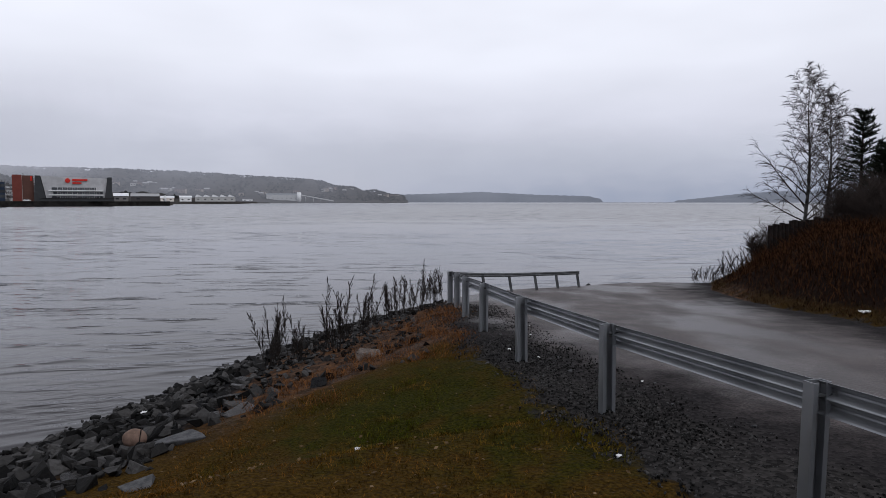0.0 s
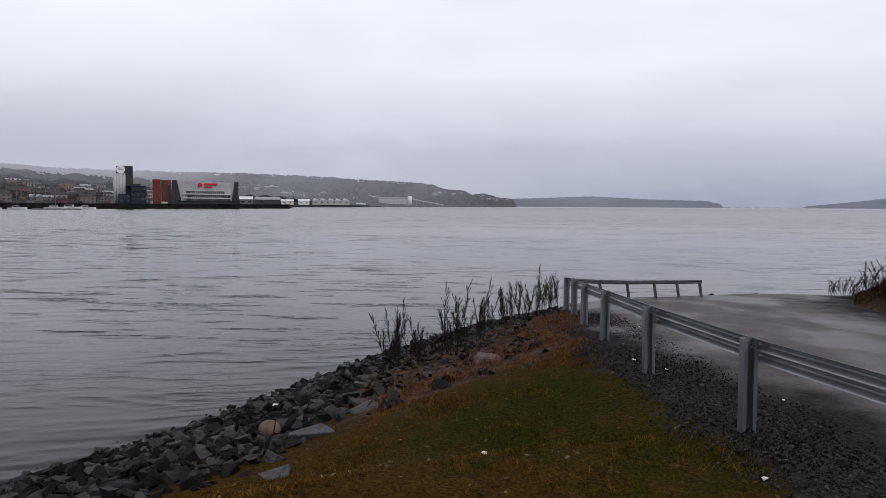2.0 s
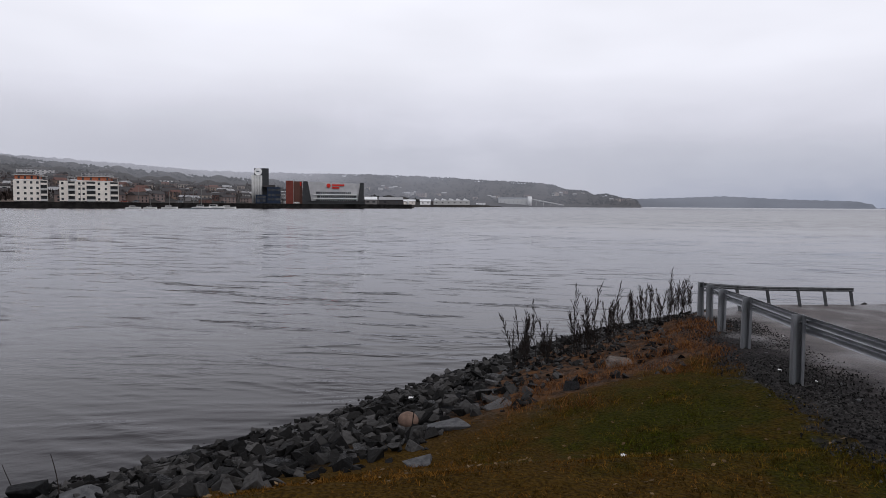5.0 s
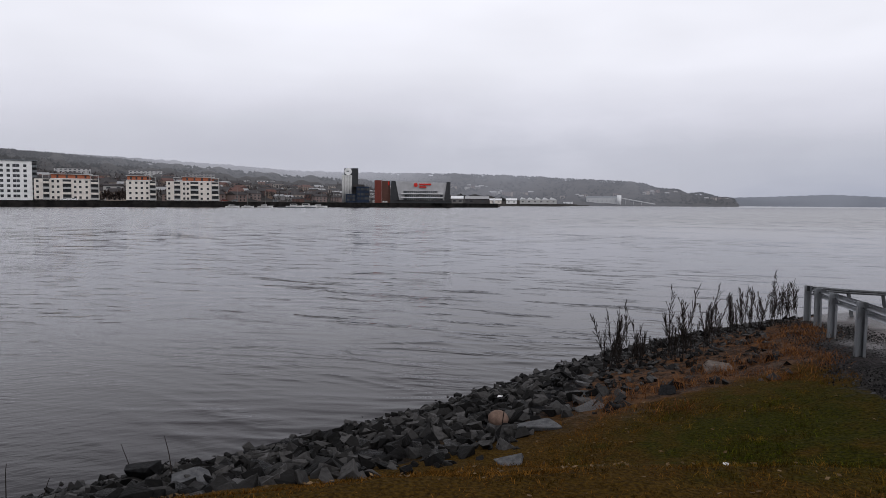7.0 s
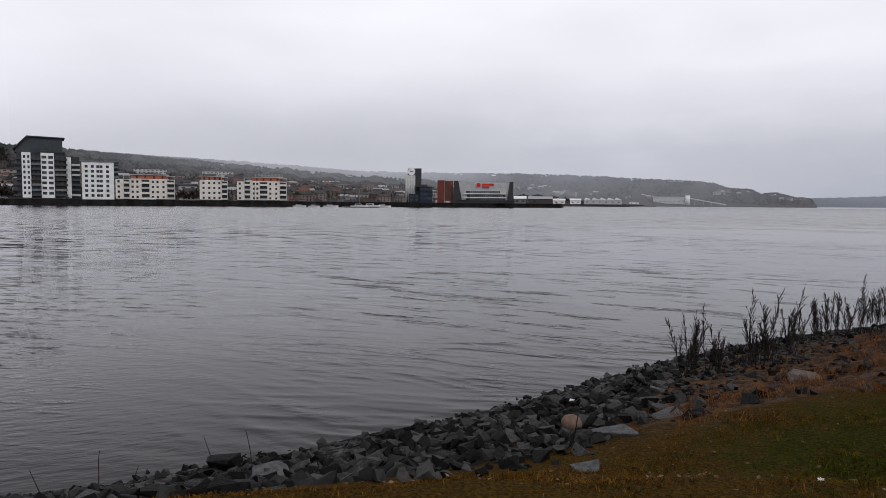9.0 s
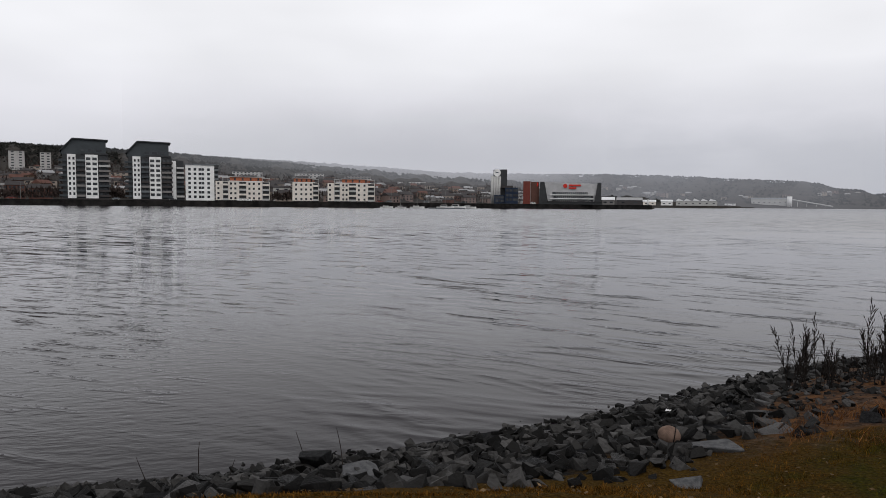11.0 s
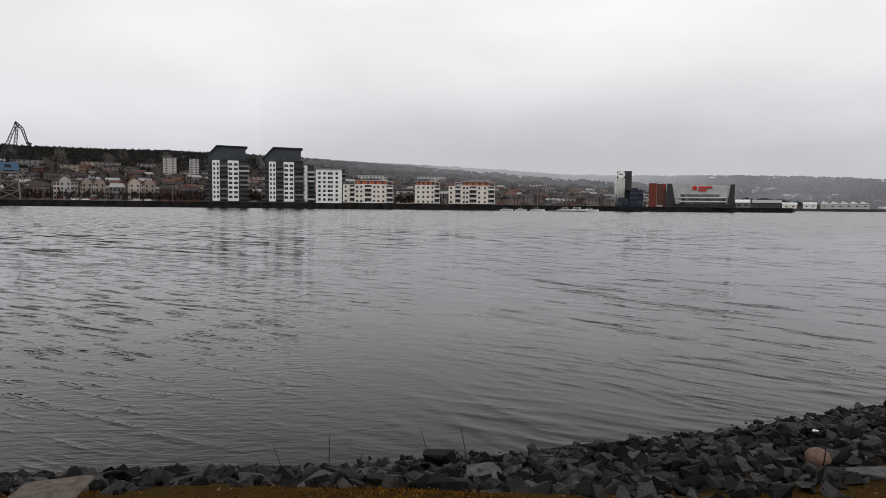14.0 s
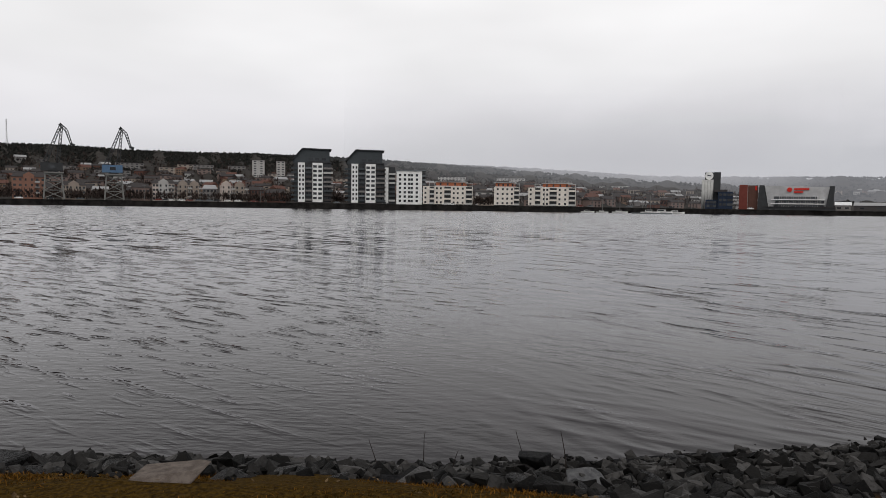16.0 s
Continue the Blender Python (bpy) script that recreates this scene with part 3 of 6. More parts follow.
def rock_mesh(seed, pts=13, flat=0.62):
    """A broken block: the hull of points on the faces of a skewed box, so that it has broad flat faces and hard edges."""
    r = random.Random(seed)
    bm = bmesh.new()
    skew = r.uniform(-0.25, 0.25), r.uniform(-0.25, 0.25)
    for k in range(pts):
        v = Vector((r.uniform(-1, 1), r.uniform(-1, 1), r.uniform(-1, 1)))
        v[k % 3] = math.copysign(r.uniform(0.85, 1.0), v[k % 3])
        v[(k + 1) % 3] = math.copysign(r.uniform(0.55, 1.0), v[(k + 1) % 3])
        bm.verts.new((v.x * 0.47 + skew[0] * v.z * 0.3, v.y * 0.38 + skew[1] * v.z * 0.3, v.z * 0.5 * flat))
    bmesh.ops.convex_hull(bm, input=bm.verts)
    bmesh.ops.delete(bm, geom=[v for v in bm.verts if not v.link_faces], context="VERTS")
    bmesh.ops.bevel(bm, geom=bm.edges[:], offset=0.018, segments=1, affect="EDGES", profile=0.6)
    for v in bm.verts:
        v.co += noise.noise_vector(v.co * 3.0 + Vector((seed, 0, 0))) * 0.045
    return mesh_of("rock", bm, M_ROCK)


ROCKS = [rock_mesh(100 + k, 13 + k % 5, 0.40 + 0.05 * (k % 6)) for k in range(18)]
shore_pts = []
for a, b in zip(SHORE[2:14], SHORE[3:15]):
    n = max(1, int(math.hypot(b[0] - a[0], b[1] - a[1]) / 0.1))
    shore_pts += [(a[0] + (b[0] - a[0]) * k / n, a[1] + (b[1] - a[1]) * k / n, b[0] - a[0], b[1] - a[1]) for k in range(n)]
riprap = tagged(new("riprap"), "bank of broken grey stones between turf and water", "stone bank", kind="structure")


def place_rock(x, y, s, sink=0.3, tilt=16, me=None, turn=None):
    z = height(x, y)
    return piece("rock", me or rng.choice(ROCKS), riprap, pose(x, y, z + s * (0.14 - sink * 0.4), rng.uniform(-tilt, tilt), rng.uniform(-tilt, tilt), rng.uniform(0, 360) if turn is None else turn) @ Matrix.Diagonal((s, s * rng.uniform(0.75, 1.1), s * rng.uniform(0.45, 0.75), 1)))


# room left for the buoy and the stones that stand out
taken = [(-3.27, 6.92, 0.42), (-3.05, 6.52, 0.3), (-2.69, 6.62, 0.6), (-4.97, 3.87, 0.7), (-6.15, 4.3, 0.4), (-4.95, 0.44, 0.6), (-1.51, 8.12, 0.4), (-1.06, 9.44, 0.6), (-3.84, 8.4, 0.2)]
count = 0
for k in range(6000):
    x0, y0, dx, dy = rng.choice(shore_pts)
    n = math.hypot(dx, dy)
    d = rng.uniform(0.1, 3.0)
    x, y = x0 + dy / n * d, y0 - dx / n * d
    if not (-9.8 < x < 1 and -0.5 < y < 14.5) or float(lie(x, y)[2]) < 0.8 or d > np.interp(y, [7.5, 9.5, 14], [3.0, 1.7, 0.9]):
        continue
    s = min(rng.choice((0.15, 0.17, 0.19, 0.22, 0.28, 0.38)), 0.2 + 0.17 * d)
    s *= 0.7 if y < 1.6 else 1.0
    if any((x - a) ** 2 + (y - b) ** 2 < ((s + c) * 0.36) ** 2 for a, b, c in taken):
        continue
    taken.append((x, y, s))
    place_rock(x, y, s, tilt=14)
    count += 1
    if count == 262:
        break

# stones where the landing meets the water
for k in range(16):
    u = k / 15
    place_rock(4.2 + 5.0 * u + rng.uniform(-0.2, 0.2), float(np.interp(u, [0, 0.35, 0.7, 1], [20.9, 23.1, 24.1, 23.5])) + rng.uniform(-0.1, 0.25), rng.uniform(0.12, 0.26), 0.1, 12)

# broad slabs at the edge of the turf
for k in range(26):
    x0, y0, dx, dy = shore_pts[int(60 + k * 7.6)]
    n = math.hypot(dx, dy)
    d = rng.uniform(1.5, 2.7)
    px, py = x0 + dy / n * d, y0 - dx / n * d
    if py < 9.0 and all((px - a) ** 2 + (py - b) ** 2 > (0.3 + c * 0.5) ** 2 for a, b, c in taken[:9]):
        place_rock(px, py, rng.uniform(0.36, 0.56), 0.34, 9)

# the smaller stones between them
vs, fs = [], []
small = [(np.array([v.co for v in me.vertices]), [tuple(p.vertices) for p in me.polygons]) for me in (rock_mesh(300 + k, 11, 0.65) for k in range(6))]
for k in range(8500):
    x0, y0, dx, dy = rng.choice(shore_pts)
    n = math.hypot(dx, dy)
    d = rng.triangular(-0.5, 3.3, 1.0) if k % 5 else rng.uniform(2.0, 4.8)
    x, y = x0 + dy / n * d, y0 - dx / n * d
    s = rng.uniform(0.07, 0.24) if d > 0.6 else rng.uniform(0.06, 0.15)
    z, _, dr = (float(v) for v in lie(x, y))
    if dr < 0.5 or (d > 3.3 and y < 8.3):
        continue
    if d > 1.3 and y > 8.5:
        s *= 0.55
    if math.hypot(x + 3.2, y - 6.8) < 0.26:
        continue
    s *= 0.6 if y < 2.2 and d > 2.2 else 1.0
    m = pose(x, y, z + s * 0.12, rng.uniform(-40, 40), rng.uniform(-40, 40), rng.uniform(0, 360))
    co, faces = small[k % 6]
    o = len(vs)
    vs += [tuple(m @ Vector(c * s)) for c in co]
    fs += [tuple(i + o for i in f) for f in faces]
me = bpy.data.meshes.new("rubble")
me.from_pydata(vs, [], fs)
me.materials.append(M_RUBBLE)
tagged(new("rubble", me), "small dark broken stones along the waterline", "rubble", kind="stuff")

# ---- the far shore: hill, quay, town ----
rng = random.Random(21)


def out(az, d, z=0.0):
    """A place by its bearing in degrees (to the left of north), distance and height."""
    return Vector((-math.sin(radians(az)) * d, math.cos(radians(az)) * d, z))


QUAY_AZ, QUAY_D = [22.2, 28, 36, 46, 60, 75, 90, 118], [560, 520, 470, 415, 410, 425, 450, 480]
SHORE_AZ, SHORE_D = [3, 6, 12, 16, 17, 20, 21.9, 22.2, 28, 36, 46, 60, 75, 90, 118], [1750, 1600, 1450, 1300, 985, 980, 960, 640, 600, 520, 445, 440, 455, 480, 510]
RIDGE_AZ = [3, 3.4, 4.6, 5.8, 6.9, 7.5, 9.2, 10.2, 12, 16.6, 21, 26, 30, 35, 40, 45, 51, 56, 60, 66, 72, 76, 82, 86, 90, 118]
RIDGE_EL = [0.2, 0.75, 0.92, 1.25, 1.15, 1.5, 1.6, 1.98, 2.17, 2.4, 2.63, 2.76, 2.78, 2.78, 2.9, 3.25, 3.58, 3.74, 3.95, 4.2, 4.3, 4.25, 4.2, 4.35, 4.25, 4.0]
RISE_AZ, RISE_D = [3, 12, 20, 22, 30, 36, 46, 60, 75, 118], [1780, 1480, 1280, 1190, 1060, 800, 560, 545, 560, 600]
RIDGE_D_AZ, RIDGE_D = [3, 10, 20, 35, 50, 62, 75, 118], [1950, 2000, 2050, 1900, 1750, 1500, 1300, 1250]


def town_height(az, r):
    rs, rr = np.interp(az, SHORE_AZ, SHORE_D), np.interp(az, RIDGE_D_AZ, RIDGE_D)
    zr = 1.6 + rr * np.tan(np.radians(np.interp(az, RIDGE_AZ, RIDGE_EL))) - 9
    rise = np.interp(az, RISE_AZ, RISE_D)
    u = np.clip((r - rise) / (rr - rise), 0, 1.35)
    u = np.where(u > 1, 1 - (u - 1) * 0.5, u)
    return np.where(r < rs, -3.0, 2.0 + (zr - 2.0) * (0.75 * u + 0.25 * u * u))


def polar_sheet(name, azs, rs, zfun, material, label):
    ga, gr_ = np.meshgrid(azs, rs)
    z = zfun(ga, gr_)
    co = np.stack([-np.sin(np.radians(ga)) * gr_, np.cos(np.radians(ga)) * gr_, z], -1).reshape(-1, 3)
    n = len(azs)
    i = (np.arange(len(rs) - 1)[:, None] * n + np.arange(n - 1)[None, :]).ravel()
    me = bpy.data.meshes.new(name)
    me.from_pydata(co.tolist(), [], np.stack([i, i + n, i + n + 1, i + 1], -1).tolist())
    me.shade_smooth()
    me.materials.append(material)
    return tagged(new(name, me), label, "hill", kind="structure")


M_HILL = plain("dark_forest_floor", (0.020, 0.019, 0.017), (0.042, 0.036, 0.032), 0.02, 0.95)
M_CONIFER = plain("dark_conifers", (0.018, 0.0185, 0.017), (0.034, 0.034, 0.031), 0.05, 0.95, vary=0.6, island=True)
M_BARE = plain("bare_brown_branches", (0.040, 0.030, 0.027), (0.080, 0.060, 0.053), 0.05, 0.95, vary=0.5, island=True)
# bluish grey because the haze of distance is put into the colour
M_HAZEHILL = plain("haze_tinted_distant_hill", (0.05, 0.058, 0.070), (0.085, 0.092, 0.105), 0.004, 1.0)
M_QUAY = plain("dark_wet_quay_stone", (0.006, 0.006, 0.006), (0.024, 0.022, 0.021), 0.3, 0.8, bump=0.05)

radii = np.concatenate([np.arange(430, 700, 12), np.arange(700, 1200, 25), np.arange(1200, 2400, 40)])
polar_sheet("hill_town", np.arange(3, 118.2, 0.3), radii, lambda a, r: town_height(a, r) + np.clip((r - np.interp(a, RISE_AZ, RISE_D)) / 150, 0, 1) * (np.sin(a * 1.7 + r * 0.004) * 3 + np.sin(a * 4.3 - r * 0.011) * 2), M_HILL, "long wooded hillside rising behind the town into low cloud")
FAR_AZ = [-48, -40, -32, -27.4, -24.3, -21.5, -19.2, -17, -14.2, -13.2, -12.2, -8, -3.2, 1.2, 4.5, 8, 12]
FAR_EL = [0.9, 0.9, 0.8, 0.85, 0.69, 0.35, 0.1, -0.8, -0.8, 0.25, 0.48, 0.6, 0.85, 0.68, 0.6, 0.7, 0.6]
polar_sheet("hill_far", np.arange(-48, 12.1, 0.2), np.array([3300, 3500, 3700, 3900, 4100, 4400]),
            lambda a, r: np.interp(r, [3300, 3500, 4100, 4400], [0, 0, 1, 0.9]) * (1.6 + 4100 * np.tan(np.radians(np.interp(a, FAR_AZ, FAR_EL)))) + np.sin(a * 9) * 1.5 - (r < 3400) * 9, M_HAZEHILL, "low wooded headlands far across the water, haze put into their colour")


def haze_sheet(name, az0, az1, d, zs, alphas, az_pts, az_mul, colour):
    """Mist and haze far off, put in as a glowing see-through arc, thickest near the ridge."""
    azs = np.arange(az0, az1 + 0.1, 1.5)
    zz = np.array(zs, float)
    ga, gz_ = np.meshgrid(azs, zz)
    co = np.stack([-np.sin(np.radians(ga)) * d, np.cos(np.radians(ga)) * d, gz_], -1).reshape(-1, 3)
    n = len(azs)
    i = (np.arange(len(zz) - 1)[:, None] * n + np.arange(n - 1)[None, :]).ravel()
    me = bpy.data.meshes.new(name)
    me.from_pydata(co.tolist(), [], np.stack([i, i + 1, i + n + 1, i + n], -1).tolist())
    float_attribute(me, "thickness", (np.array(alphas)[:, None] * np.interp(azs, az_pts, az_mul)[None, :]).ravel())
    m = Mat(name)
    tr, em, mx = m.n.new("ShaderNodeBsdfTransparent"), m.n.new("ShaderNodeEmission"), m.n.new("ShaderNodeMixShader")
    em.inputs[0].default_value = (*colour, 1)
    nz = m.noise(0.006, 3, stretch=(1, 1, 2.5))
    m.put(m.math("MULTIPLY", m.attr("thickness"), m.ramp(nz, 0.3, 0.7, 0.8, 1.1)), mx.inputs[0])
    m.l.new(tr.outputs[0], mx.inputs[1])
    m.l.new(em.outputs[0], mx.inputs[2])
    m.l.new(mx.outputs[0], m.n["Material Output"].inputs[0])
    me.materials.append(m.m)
    ob = tagged(new(name, me), "glowing see-through sheet standing for mist and haze before the hills", "mist", kind="structure")
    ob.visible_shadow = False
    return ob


# glowing sheets in the sky's colour lay haze over hills and town
haze_sheet("backdrop_mist", -48, 80, 1345, [-4, 12, 40, 75, 110, 160, 260], [0.22, 0.28, 0.38, 0.54, 0.58, 0.35, 0.0],
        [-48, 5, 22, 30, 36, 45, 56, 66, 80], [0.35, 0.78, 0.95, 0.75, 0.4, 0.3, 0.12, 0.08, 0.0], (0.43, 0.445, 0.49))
haze_sheet("backdrop_mid_mist", 26, 66, 1000, [-4, 12, 30, 50, 75, 110, 170], [0.02, 0.03, 0.06, 0.12, 0.22, 0.25, 0.0],
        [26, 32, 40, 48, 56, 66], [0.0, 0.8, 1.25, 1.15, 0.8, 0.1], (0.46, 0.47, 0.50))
haze_sheet("backdrop_high_mist", 26, 70, 1600, [20, 50, 75, 95, 120, 160, 240], [0.1, 0.3, 0.6, 0.78, 0.75, 0.45, 0.0],
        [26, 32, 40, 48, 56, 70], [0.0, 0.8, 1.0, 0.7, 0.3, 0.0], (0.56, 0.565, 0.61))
haze_sheet("backdrop_thin_mist", 20, 66, 640, [-4, 10, 30, 60, 100, 150], [0.02, 0.03, 0.05, 0.08, 0.09, 0.0], [20, 28, 50, 60, 66], [0.0, 1.0, 1.0, 0.5, 0.0], (0.44, 0.45, 0.485))
haze_sheet("backdrop_haze", -48, 14, 3200, [-4, 20, 45, 80, 160, 300], [0.22, 0.22, 0.26, 0.28, 0.2, 0.0], [-48, -30, -14, 0, 6, 14], [0.8, 0.85, 1.0, 0.85, 0.5, 0.0], (0.36, 0.395, 0.47))

# this sheet darkens the low sky behind the headlands
haze_sheet("backdrop_fog", -48, 8, 4460, [-4, 30, 70, 110, 190, 300, 480], [0.9, 0.85, 0.75, 0.55, 0.32, 0.14, 0.0], [-48, -20, -10, 0, 8], [1.0, 1.0, 0.9, 0.5, 0.0], (0.30, 0.34, 0.42))


# woods: conifers along the ridge, bare trees among the houses
def joined(name, verts, faces, material, label, category):
    me = bpy.data.meshes.new(name)
    me.from_pydata(verts, [], faces)
    me.materials.append(material)
    return tagged(new(name, me), label, category, kind="stuff")


vs, fs = [], []
for k in range(10500):
    az = rng.uniform(3.3, 100) if k < 8000 else rng.uniform(52, 96)
    rs, rr = float(np.interp(az, SHORE_AZ, SHORE_D)), float(np.interp(az, RIDGE_D_AZ, RIDGE_D))
    u = rng.uniform((0.42 if k >= 8000 else 0.62) if az > 33 else 0.1, 1.02) if rng.random() < 0.5 else rng.uniform(0.88, 1.03)
    rs = max(rs, float(np.interp(az, RISE_AZ, RISE_D)))
    r = rs + (rr - rs) * u
    z = float(town_height(az, r))
    h, w = rng.uniform(3, 6) if az < 60 else rng.uniform(3.5, 7), rng.uniform(2.8, 5.0)
    p = out(az, r, z - 1)
    o, t = len(vs), rng.uniform(0, 6)
    for q in range(5):
        a = t + q * 1.2566
        s = w * rng.uniform(0.6, 1.25)
        vs.append((p.x + math.cos(a) * s, p.y + math.sin(a) * s, p.z + rng.uniform(0, 2)))
    vs.append((p.x + rng.uniform(-1, 1), p.y, p.z + h))
    vs.append((p.x + rng.uniform(-1.5, 1.5), p.y + 1, p.z + h * 0.8))
    fs += [(o + q, o + (q + 1) % 5, o + 5 + (q % 2)) for q in range(5)]
joined("far_woods", vs, fs, M_CONIFER, "dark conifer woods on the far ridge", "woods")

vs, fs = [], []
for k in range(6500):
    az = rng.uniform(30, 94)
    rs = float(np.interp(az, SHORE_AZ, SHORE_D)) if az > 36 else float(np.interp(az, RISE_AZ, RISE_D))
    r = rs + (rng.triangular(5, 760, 150) if k % 5 else rng.uniform(5, 70))
    if az < 50 and r < float(np.interp(az, RISE_AZ, RISE_D)) + 20:
        continue
    z = float(town_height(az, r))
    h = rng.uniform(4, 9)
    p = out(az, r, z)
    for q in range(14):
        a, e = rng.uniform(0, 6.28), rng.uniform(0.4, 1.4)
        b = p + Vector((0, 0, h * rng.uniform(0.1, 0.55)))
        tip = b + Vector((math.cos(a) * math.cos(e), math.sin(a) * math.cos(e), math.sin(e))) * h * rng.uniform(0.35, 0.6)
        s = Vector((math.cos(a + 1.57), math.sin(a + 1.57), 0.3)) * h * rng.uniform(0.025, 0.06)
        o = len(vs)
        vs += [tuple(b - s * 0.3), tuple(b + (tip - b) * 0.6 + s), tuple(tip), tuple(b + (tip - b) * 0.5 - s)]
        fs += [(o, o + 1, o + 2, o + 3)]
joined("far_bare_trees", vs, fs, M_BARE, "bare brown leafless trees among the town's houses", "trees")

# the quay wall
bm = bmesh.new()
arc = [(a, float(np.interp(a, QUAY_AZ, QUAY_D))) for a in np.arange(22.2, 118.1, 1.2)]
rows_ = []
for a, d in arc:
    w = 95 if a > 26 else 12 + 83 * (a - 22.2) / 3.8
    rows_.append([bm.verts.new(out(a, d - 0.5, -3)), bm.verts.new(out(a, d, 1.5)), bm.verts.new(out(a, d, 1.9)), bm.verts.new(out(a, d + 1.2, 1.9)), bm.verts.new(out(a, d + w, 2.02)), bm.verts.new(out(a, d + w, -3))])
for p, q in zip(rows_, rows_[1:]):
    for k in range(5):
        bm.faces.new((p[k], p[k + 1], q[k + 1], q[k]))
bm.faces.new(rows_[0])
bmesh.ops.recalc_face_normals(bm, faces=bm.faces)
me = mesh_of("quay", bm, M_QUAY)
tagged(new("quay", me), "long dark stone quay along the town's waterfront", "quay", kind="structure")


def paint(name, c, rough=0.75):
    return plain(name, tuple(v * 0.88 for v in c), tuple(min(v * 1.08, 0.9) for v in c), 0.35, rough, bump=0.01)


M_WHITE, M_CREAM, M_SALMON = paint("white_render", (0.80, 0.80, 0.79)), paint("cream_render", (0.73, 0.68, 0.62)), paint("orange_cladding", (0.38, 0.13, 0.07))
M_DARK, M_GREY, M_CONC = paint("charcoal_cladding", (0.05, 0.052, 0.055)), paint("grey_metal_roof", (0.13, 0.145, 0.155), 0.5), paint("pale_concrete", (0.45, 0.45, 0.44))
M_RED, M_BLUE, M_NAVY = paint("rust_red_cladding", (0.17, 0.05, 0.04)), paint("crane_blue_paint", (0.10, 0.17, 0.27)), paint("dark_blue_cladding", (0.022, 0.031, 0.052))
M_ARENA, M_SIGN, M_YELLOW = paint("light_grey_arena_panels", (0.50, 0.50, 0.51)), paint("red_sign", (0.55, 0.04, 0.03)), paint("ochre_render", (0.22, 0.15, 0.11))
M_BRICK, M_ROOF, M_PALEROOF = paint("dull_red_brick", (0.12, 0.062, 0.05)), paint("dark_roof", (0.055, 0.05, 0.05)), paint("pale_sheet_roof", (0.76, 0.77, 0.78), 0.5)
M_SLATE = paint("dark_slate_cladding", (0.060, 0.068, 0.074), 0.6)
M_OLD = paint("dull_beige_render", (0.30, 0.255, 0.22))
M_PINK = paint("faded_pink_render", (0.20, 0.15, 0.135))
M_LATTICE = paint("pale_lattice_steel", (0.20, 0.20, 0.19))
M_DULL, M_DULLWHITE = paint("dull_grey_render", (0.20, 0.19, 0.185)), paint("dull_white_render", (0.42, 0.41, 0.40))
M_TERRACOTTA = paint("terracotta_render", (0.25, 0.135, 0.10))
M_LIGHTROOF, M_PALECREAM = paint("dull_light_roof", (0.30, 0.30, 0.305), 0.5), paint("pale_cream_render", (0.50, 0.43, 0.39))
gm = Mat("window_glass", 0.08)
gm.col(gm.mix(gm.random(), (0.012, 0.014, 0.018), (0.05, 0.055, 0.06)))
M_GLASS = gm.m


def window_mesh(w, h):
    bm = bmesh.new()
    box(bm, -w / 2, w / 2, -0.06, 0.06, -h / 2, h / 2)
    return mesh_of("window", bm, M_GLASS)


WIN = {k: window_mesh(*k) for k in ((1.5, 1.5), (1.2, 1.3), (1.0, 1.5), (2.2, 1.5), (1.8, 1.7), (2.6, 1.2))}


def site(name, label, category, az, d, z=2.0, turn=0.0, group=""):
    """An Empty at the foot of a building; its local x runs to the right as seen from the water, y away from it."""
    e = tagged(new(name), label, category, group)
    e.matrix_basis = Matrix.Translation(out(az, d, z)) @ pose(0, 0, 0, 0, 0, az + turn)
    return e


def slab(name, material, parent, x0, x1, y0, y1, z0, z1, label=""):
    bm = bmesh.new()
    box(bm, x0, x1, y0, y1, z0, z1)
    return part(name, bm, material, parent, label)


def windows(parent, xs_, zs_, size, y=0.0):
    for z in zs_:
        for x in xs_:
            piece("window", WIN[size], parent, pose(x, y, z))


def balcony(parent, x0, x1, z, y=0.0, m=None, deep=1.5):
    bm = bmesh.new()
    box(bm, x0, x1, y - deep, y, z - 0.12, z + 0.06)
    box(bm, x0, x1, y - deep, y - deep + 0.08, z + 0.06, z + 1.0)
    for x in (x0, x1 - 0.08):
        box(bm, x, x + 0.08, y - deep + 0.08, y, z + 0.06, z + 1.0)
    part("balcony", bm, m or M_GREY, parent)


def width(az0, az1, d):
    return 2 * d * math.tan(radians(abs(az0 - az1) / 2))


